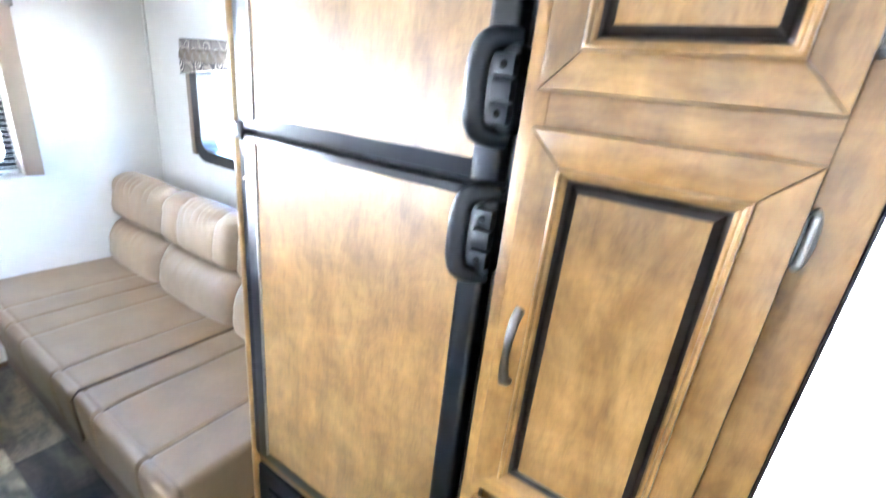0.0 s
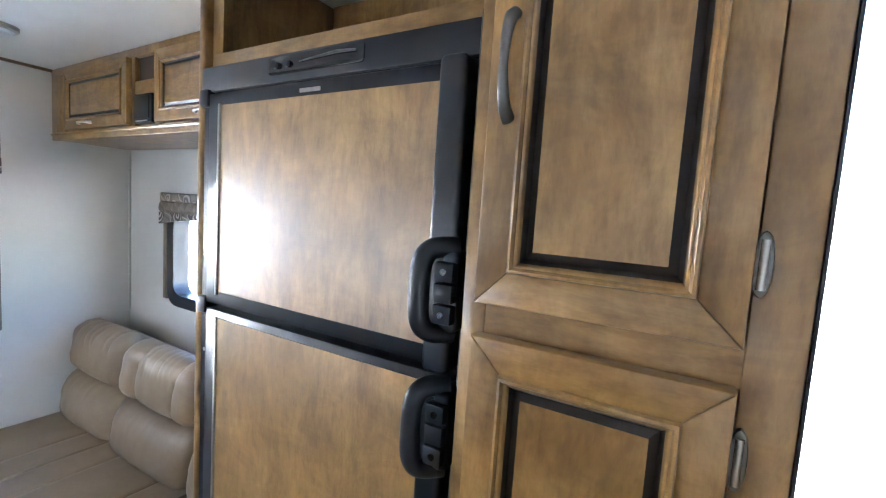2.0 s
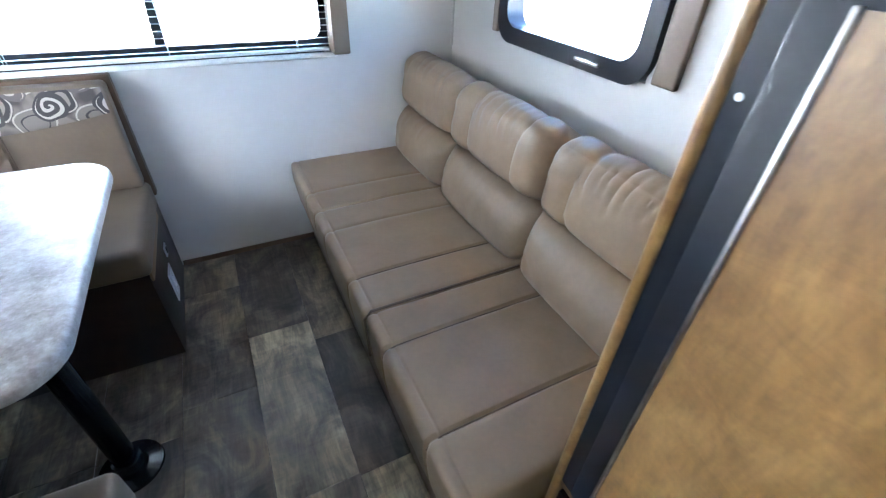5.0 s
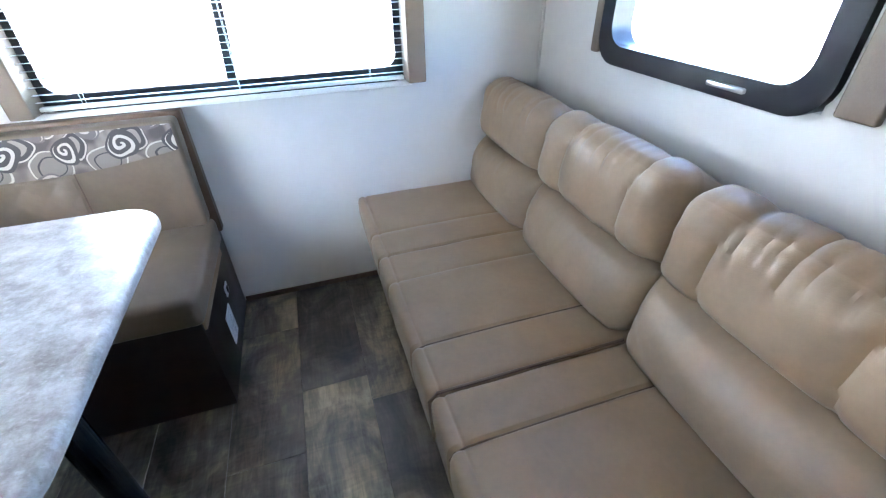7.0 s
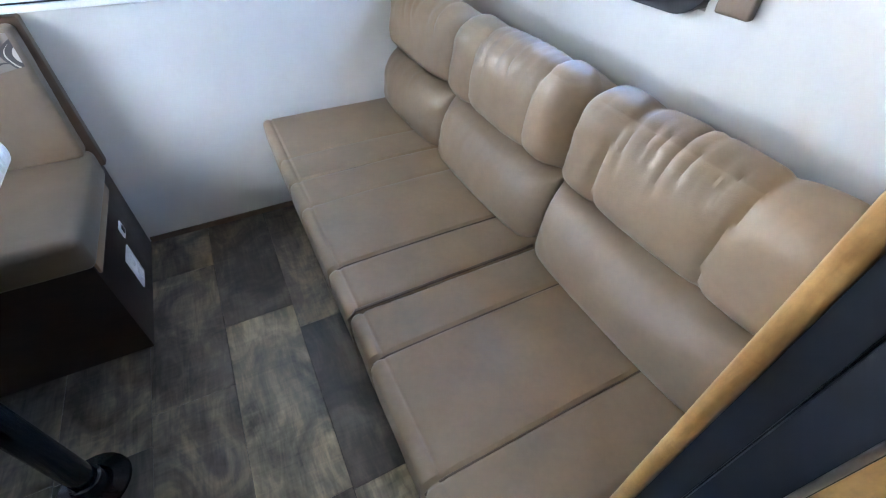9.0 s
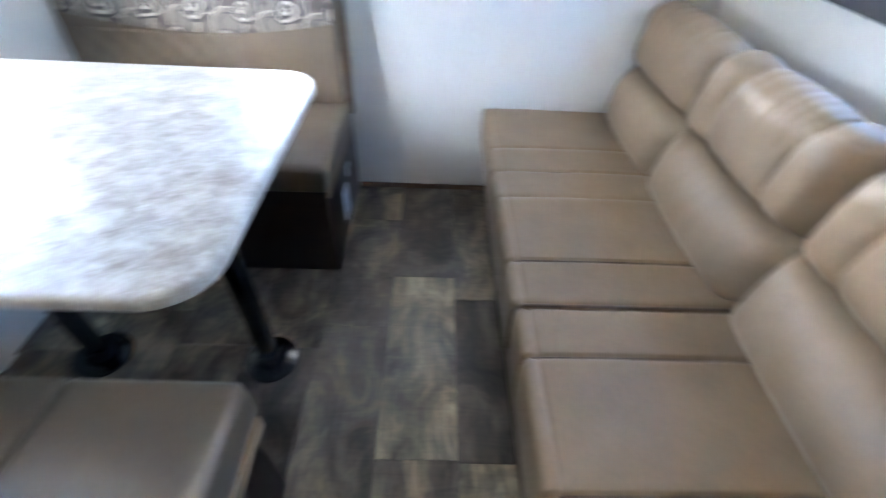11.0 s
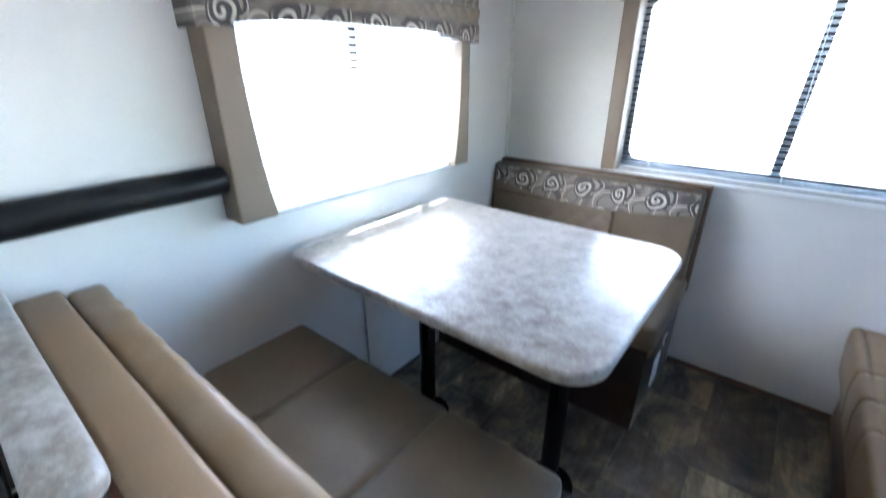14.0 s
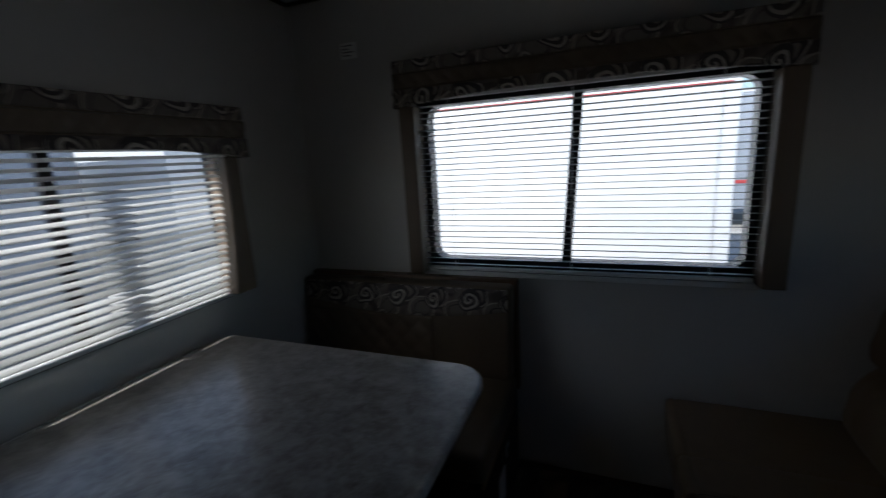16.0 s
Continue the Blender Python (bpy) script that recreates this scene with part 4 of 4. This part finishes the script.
    part("rear_pad", softbox((1.37, y0 + 0.004, 0.42), (1.497, y1 - 0.004, 0.768), 0.045, 0.05, (0, 0, 0.006), amp=0.003), sofa_leather, unit)


back_unit(2.446, YB - 0.012, (), 1)
back_unit(1.908, 2.433, (2.285, 2.018), 2)
back_unit(1.342, 1.895, (1.762, 1.497), 3)

# ---- dinette ----
table = thing("dinette_table", (-0.2, 2.0, 0), "rounded stone-look laminate dinette table on two black legs", "table")
top = outline(rounded(-0.670, 0.243, 1.600, 2.338, [0.05, 0.09, 0.09, 0.05], 9), (0.740, 0.770), "xy", bevel=0.010, segs=3)
part("tabletop", top, stone, table, "grey-beige stone laminate top with rounded edge")
part("wall_rail", box((XL + 0.001, 1.70, 0.722), (-0.655, 2.30, 0.739), 0.002), white_metal, table, "pale wall-mounting rail")
for lx in (0.045, -0.47):
    leg = part("leg", tube([(lx, 1.99, 0.02), (lx, 1.99, 0.735)], 0.029, sides=20), black_gloss, table, "black steel pedestal leg")
    part("floor_socket", tube([(lx, 1.99, 0.0), (lx, 1.99, 0.008), (lx, 1.99, 0.012), (lx, 1.99, 0.05), (lx, 1.99, 0.052)], [0.082, 0.080, 0.045, 0.036, 0.033], sides=24), black_gloss, leg)
    part("top_socket", tube([(lx, 1.99, 0.739), (lx, 1.99, 0.728), (lx, 1.99, 0.70)], [0.075, 0.06, 0.034], sides=24), black_gloss, leg)


nb = thing("dinette_bench", (-0.25, 1.35, 0), "brown leatherette dinette bench with its back to the galley", "bench")
part("plinth", box((XL + 0.002, 1.065, 0.0), (0.180, 1.630, 0.372), 0.003), wood_dark, nb, "dark stained wooden bench box")
part("kick_trim", box((0.180, 1.12, 0.330), (0.208, 1.640, 0.3715), 0.004), curtain_board, nb, "taupe edge strip")
part("seat_cushion", softbox((XL + 0.004, 1.16, 0.372), (0.203, 1.660, 0.479), 0.022, 0.024, (0.003, 0.003, 0.007),
     [(0, -0.112, 0.007, 0.006), (0, -0.445, 0.007, 0.006)], 0.002, 6), bench_leather, nb, "brown leatherette seat cushion with two seams")


def back_lean(w):
    return w + Vector((0, max(0.0, 0.83 - w.z) * 0.06, 0))


def soft_top(w, way):
    if w.x > 0.18 and way.x > 0.2:
        w = w - Vector((0.0045 * sum(math.exp(-(((w.z - z - 0.35 * (w.y - 1.15)) / 0.006) ** 2)) for z in (0.775, 0.748, 0.722)), 0, 0))
    if w.z > 0.72:
        # slanting wrinkles, strongest towards the wall
        pull = max(0.0, min(1.0, (0.05 - w.x) / 0.5))
        w = w + way * (0.002 * noise.noise(Vector((w.x * 14, w.y * 20, 2.0))) + 0.0045 * pull * noise.noise(Vector(((w.x + 1.3 * w.y) * 26, w.y * 3, 5.0))))
    return w


part("back_cushion", softbox((XL + 0.012, 1.118, 0.462), (0.226, 1.188, 0.824), 0.017, 0.012, (0.0, 0.006, 0.005), (), 0.0012, 6, bend=back_lean, shape=soft_top), back_leather, nb, "honey-tan leatherette back cushion")
bp = part("back_panel", softbox((XL + 0.004, 1.040, 0.40), (0.231, 1.116, 0.834), 0.010, 0.05, (0, 0, 0.003), amp=0.001), curtain_board, nb, "taupe padded back board")
for p, q in (((0.184, 1.059, 0.834), (0.184, 1.059, 0.842)), ((0.229, 1.072, 0.795), (0.237, 1.072, 0.795)), ((0.229, 1.075, 0.62), (0.237, 1.075, 0.62))):
    part("stud", tube([p, Vector(p).lerp(Vector(q), 0.5), q], [0.0145, 0.0135, 0.007], sides=18), curtain_board, bp, "covered upholstery stud")
part("edging", box((XL + 0.004, 1.031, 0.795), (0.231, 1.041, 0.806), 0.003), red_trim, nb, "copper-brown edging strip")
part("rear_board", box((XL + 0.004, 1.030, 0.10), (0.223, 1.0405, 0.795), 0.001), wood_red, nb, "red-brown wooden board behind the bench")

# bench against the end wall
fb = thing("dinette_bench", (-0.25, 2.65, 0), "brown leatherette dinette bench against the end wall", "bench")
part("plinth", box((XL + 0.002, 2.380, 0.0), (0.188, YB - 0.012, 0.372), 0.003), wood_dark, fb, "dark stained wooden bench box")
part("kick_trim", box((0.188, 2.385, 0.335), (0.197, 2.80, 0.372), 0.003), curtain_board, fb, "taupe edge strip")
part("seat_cushion", softbox((XL + 0.004, 2.352, 0.372), (0.206, 2.84, 0.474), 0.022, 0.024, (0.003, 0.003, 0.007),
     [(0, -0.112, 0.007, 0.006), (0, -0.445, 0.007, 0.006)], 0.002, 6), bench_leather, fb, "brown leatherette seat cushion")


def far_lean(w):
    return w - Vector((0, max(0.0, 0.82 - w.z) * 0.10, 0))


part("back_board", softbox((XL + 0.006, 2.885, 0.38), (0.205, YB - 0.006, 0.838), 0.008, 0.08), trim_brown, fb, "brown padded rear board")
bc = part("back_cushion", softbox((XL + 0.010, 2.815, 0.465), (0.193, 2.888, 0.826), 0.016, 0.024, (0, 0.004, 0.002), (), 0.0015, 6, bend=far_lean), bench_leather, fb, "brown leatherette back cushion")


def strip_edge(a):
    s = (a + 0.705) / 0.9
    return 0.742 - 0.045 * (1 - (2 * s - 1) ** 2), 0.820


def leaned(bm):
    for v in bm.verts:
        v.co = far_lean(v.co)
    return bm


part("pattern_strip", leaned(uv_planar(quilt(-0.705, 0.184, 0.70, 0.820, 2.8065, -1, (0, 2, 1), 10.0, 0.0, 0.012, strip_edge), 0, 2)), fabric, bc, "swirl-patterned fabric strip")
part("quilting", leaned(quilt(-0.705, -0.115, 0.485, 0.700, 2.8085, -1, (0, 2, 1), 0.085, 0.008, 0.007)), bench_leather, bc, "diamond-quilted leatherette panel")
part("seam", leaned(tube([(-0.112, 2.808, 0.485), (-0.112, 2.806, 0.704)], 0.0022, sides=6)), seam_mat, bc)

out = thing("power_outlet", (0.190, 2.62, 0.07), "white outlet plate with a switch on the bench side", "outlet")
plate = part("cover_plate", box((0.1885, 2.582, 0.078), (0.1935, 2.668, 0.205), 0.002), white_plastic, out)
for zz in (0.112, 0.170):
    part("socket", box((0.1930, 2.608, zz - 0.018), (0.1950, 2.642, zz + 0.018), 0.003), white_plastic, plate)
sw = thing("light_switch", (0.190, 2.70, 0.21), "small white switch on the bench side", "switch")
part("cover_plate", box((0.1885, 2.690, 0.214), (0.1935, 2.735, 0.258), 0.002), white_plastic, sw)
part("rocker", box((0.1930, 2.702, 0.224), (0.1965, 2.722, 0.248), 0.002), black_plastic, sw)

# ---- galley beside the walker ----
gc = thing("galley_cabinet", (-0.4, 0.4, 0), "stained maple galley base cabinet", "cabinet")
part("body", box((XL + 0.002, -1.2, 0.08), (-0.165, 0.45, 0.82)), wood_up, gc)
part("end_strip", box((XL + 0.002, 0.938, 0.0), (-0.168, 0.966, 0.432), 0.003), wood_red, gc, "red-brown wooden strip beside the cubby")
part("end_panel", box((XL + 0.002, 0.967, 0.0), (-0.168, 1.029, 0.40), 0.002), wood_red, gc, "red-brown end panel")
part("cubby_back", box((XL + 0.002, 0.452, 0.432), (XL + 0.02, 1.029, 0.82)), wood_dark, gc)
part("lower_body", box((XL + 0.002, 0.45, 0.0), (-0.172, 0.937, 0.412)), wood_up, gc)
part("cubby_floor", box((XL + 0.022, 0.453, 0.413), (-0.170, 0.937, 0.424), 0.002), smoked, gc, "glossy dark cubby floor")
part("kick_board", box((XL + 0.002, -1.2, 0.0), (-0.20, 0.45, 0.08)), wood_dark, gc)
for a, b in ((-1.18, -0.62), (-0.60, -0.05), (-0.03, 0.44)):
    part("front", box((-0.165, a, 0.10), (-0.147, b, 0.80), 0.003), wood_up, gc)
part("lower_front", box((-0.1715, 0.455, 0.05), (-0.160, 0.936, 0.405), 0.003), wood_y, gc)
side_top = outline(rounded(XL + 0.001, -0.088, 0.968, 1.0385, [0.002, 0.022, 0.030, 0.002], 8), (0.828, 0.865), "xy", bevel=0.013, segs=3)
wt = thing("worktop", (-0.4, 1.0, 0.828), "narrow stone-look worktop strip with rounded corners", "worktop")
part("slab", side_top, stone, wt)
part("underlay", box((XL + 0.002, 0.976, 0.816), (-0.135, 1.028, 0.8285)), wood_dark, wt, "dark board under the slab")
main_top = outline(rounded(XL + 0.001, -0.100, -1.2, 0.445, [0.002, 0.03, 0.01, 0.002], 8), (0.826, 0.862), "xy", bevel=0.009, segs=3)
wt = thing("worktop", (-0.4, -0.4, 0.826), "stone-look laminate galley worktop", "worktop")
part("slab", main_top, stone, wt)
part("backsplash", box((XL + 0.001, -1.2, 0.863), (XL + 0.014, 0.445, 0.94), 0.002), stone, wt)
ov = thing("gas_cooktop", (-0.3, 0.70, 0.76), "black enamel gas cooktop with front knobs over an open cubby", "cooktop")
part("body", box((-0.70, 0.452, 0.760), (-0.160, 0.950, 0.822)), black_plastic, ov)
part("cooktop", box((XL + 0.004, 0.450, 0.824), (-0.112, 0.962, 0.846), 0.006), black_gloss, ov, "black enamel cooktop")
part("control_strip", box((-0.160, 0.453, 0.768), (-0.112, 0.949, 0.822), 0.006), black_gloss, ov)
for yy in (0.52, 0.62, 0.72, 0.82, 0.91):
    kn = part("knob", tube([(-0.112, yy, 0.797), (-0.094, yy, 0.797), (-0.090, yy, 0.797)], [0.018, 0.016, 0.012], sides=16), black_gloss, ov)
    part("knob_cap", tube([(-0.090, yy, 0.797), (-0.0885, yy, 0.797)], 0.009, sides=12), chrome, kn)
for yy in (0.58, 0.82):
    for xx in (-0.28, -0.55):
        br = part("burner", tube([(xx, yy, 0.846), (xx, yy, 0.858), (xx, yy, 0.862)], [0.045, 0.04, 0.02], sides=18), black_plastic, ov)
        for w in (0, 1):
            d = 0.10
            p, q = ((xx - d, yy, 0.875), (xx + d, yy, 0.875)) if w else ((xx, yy - d, 0.875), (xx, yy + d, 0.875))
            part("grate_bar", tube([Vector(p) - Vector((0, 0, 0.028)), p, q, Vector(q) - Vector((0, 0, 0.028))], 0.005, sides=8), black_plastic, br)

# batten under the table, and a ceiling light
part("wall_batten", box((XL, 1.925, 0.0), (XL + 0.014, 1.985, 0.720), 0.003), wall_mat, trim, "cream vertical batten")
lamp = thing("ceiling_light", (0.92, 2.45, H), "small round white ceiling light, switched off", "light")
part("rim", tube([(0.92, 2.45, H), (0.92, 2.45, H - 0.012), (0.92, 2.45, H - 0.016)], [0.062, 0.060, 0.052], sides=32), chrome, lamp)
part("lens", tube([(0.92, 2.45, H - 0.0161), (0.92, 2.45, H - 0.024), (0.92, 2.45, H - 0.027)], [0.05, 0.044, 0.02], sides=32), white_plastic, lamp)

# ---- outside ----
gravel = simple("pale_gravel", (0.46, 0.44, 0.41), 0.9, grain=40, spread=0.3, relief=0.5)
trailer_white = simple("white_trailer_skin", (0.80, 0.81, 0.82), 0.35, grain=8, spread=0.04)
trailer_grey = simple("grey_trailer_skin", (0.30, 0.33, 0.38), 0.4, grain=8, spread=0.08)
red_stripe = simple("red_stripe", (0.42, 0.06, 0.06), 0.4)
slate_stripe = simple("slate_stripe", (0.16, 0.19, 0.24), 0.4)
GZ = -0.75
bm = bmesh.new()
bmesh.ops.create_grid(bm, x_segments=20, y_segments=20, size=600)
bmesh.ops.translate(bm, verts=bm.verts, vec=(0, 0, GZ))
solid("ground", bm, gravel, "pale gravel yard of a trailer lot", "ground", "structure")


def parked_trailer(x0, x1, y0, y1, skin, label, face, windows=(0.18, 0.45, 0.78), stripe=(0.30, 0.38)):
    """A neighbouring travel trailer: body, roof, windows, stripe, wheels. face: which long side is windowed ('x+', 'y-')."""
    tr = thing("travel_trailer", ((x0 + x1) / 2, (y0 + y1) / 2, GZ), label, "trailer")
    part("body", box((x0, y0, GZ + 0.45), (x1, y1, 2.30), 0.06), skin, tr)
    part("roof", box((x0 + 0.05, y0 + 0.05, 2.30), (x1 - 0.05, y1 - 0.05, 2.36), 0.02), trailer_white, tr)
    long_y = face == "x+"
    a0, a1 = (y0, y1) if long_y else (x0, x1)
    f = x1 if long_y else y0
    s = 1 if long_y else -1

    def on(p0, p1, z0, z1, d):
        lo, hi = sorted((f, f + s * d))
        return box((lo, p0, z0), (hi, p1, z1), 0.004) if long_y else box((p0, lo, z0), (p1, hi, z1), 0.004)

    span = a1 - a0
    for k in windows:
        win = part("window", on(a0 + span * k, a0 + span * k + 0.8, 1.0, 1.55, 0.02), window_black, tr)
        part("glazing", on(a0 + span * k + 0.05, a0 + span * k + 0.75, 1.05, 1.5, 0.024), smoked, win)
    part("stripe", on(a0 + 0.1, a1 - 0.1, *stripe, 0.008), slate_stripe if long_y else red_stripe, tr)
    for k in (0.45, 0.56):
        c = a0 + span * k
        p, q = ((f - s * 0.25, c, GZ + 0.36), (f + s * 0.01, c, GZ + 0.36)) if long_y else ((c, f - s * 0.25, GZ + 0.36), (c, f + s * 0.01, GZ + 0.36))
        wheel = part("wheel", tube([p, q], 0.36, sides=24), rubber, tr)
        q2 = (q[0] + s * 0.012, q[1], q[2]) if long_y else (q[0], q[1] + s * 0.012, q[2])
        part("rim", tube([q, q2], 0.2, sides=20), white_metal, wheel)
    return tr


parked_trailer(-7.2, -4.6, -3.0, 4.2, trailer_grey, "grey travel trailer parked beyond the dinette window", "x+")
parked_trailer(-7.0, -4.4, 5.0, 11.0, trailer_white, "white travel trailer parked further along the row", "x+")
parked_trailer(-3.6, 1.75, 6.6, 9.2, trailer_white, "white travel trailer parked behind the end wall", "y-", (), (1.86, 1.88))
parked_trailer(2.6, 7.6, 13.0, 15.6, trailer_grey, "grey travel trailer parked in the next row", "y-")


# ---- floor planks, laid last ----
def plank_mesh(w, l, tone):
    return mesh("plank", box((-w / 2, -l / 2, -0.004), (w / 2, l / 2, 0.0), 0.0008, segs=1), plank_mats[tone], smooth=False)


PW = 0.2235
STARTS = {0: 2.55, 1: 2.357, 2: 2.249, 3: 2.05}
TONES = {(-1, 0): 1, (0, -1): 1, (0, 0): 1, (0, 1): 1, (1, 0): 0, (1, -1): 2, (2, 0): 1, (2, -1): 0, (1, -2): 1, (0, -2): 2}
rng = random.Random(5)
lengths = (0.78, 0.56, 0.66)
shared = {}
col = -5
while 0.174 + PW * col < XR:
    x = 0.174 + PW * col
    start = {0: 2.126}.get(col, STARTS.get(col, 2.0 + rng.uniform(0, 0.6)))
    run = []
    place, n = start, 0
    while place < YB:
        l = rng.choice(lengths)
        run.append((place, l, n))
        place, n = place + l, n + 1
    place, n = start, -1
    while place > YF:
        l = rng.choice(lengths)
        place -= l
        run.append((place, l, n))
        n -= 1
    for s, l, n in run:
        a, b = max(s, YF), min(s + l, YB)
        if b - a < 0.02 or x + PW < XL:
            continue
        tone = TONES.get((col, n), rng.choice((0, 1, 1, 2)))
        key = (round(b - a, 4), tone)
        if key not in shared:
            shared[key] = plank_mesh(PW - 0.0012, b - a - 0.0012, tone)
        ob = new("plank", shared[key])
        ob.parent = floor
        ob.location = (x + PW / 2, (a + b) / 2, 0.0)
    col += 1
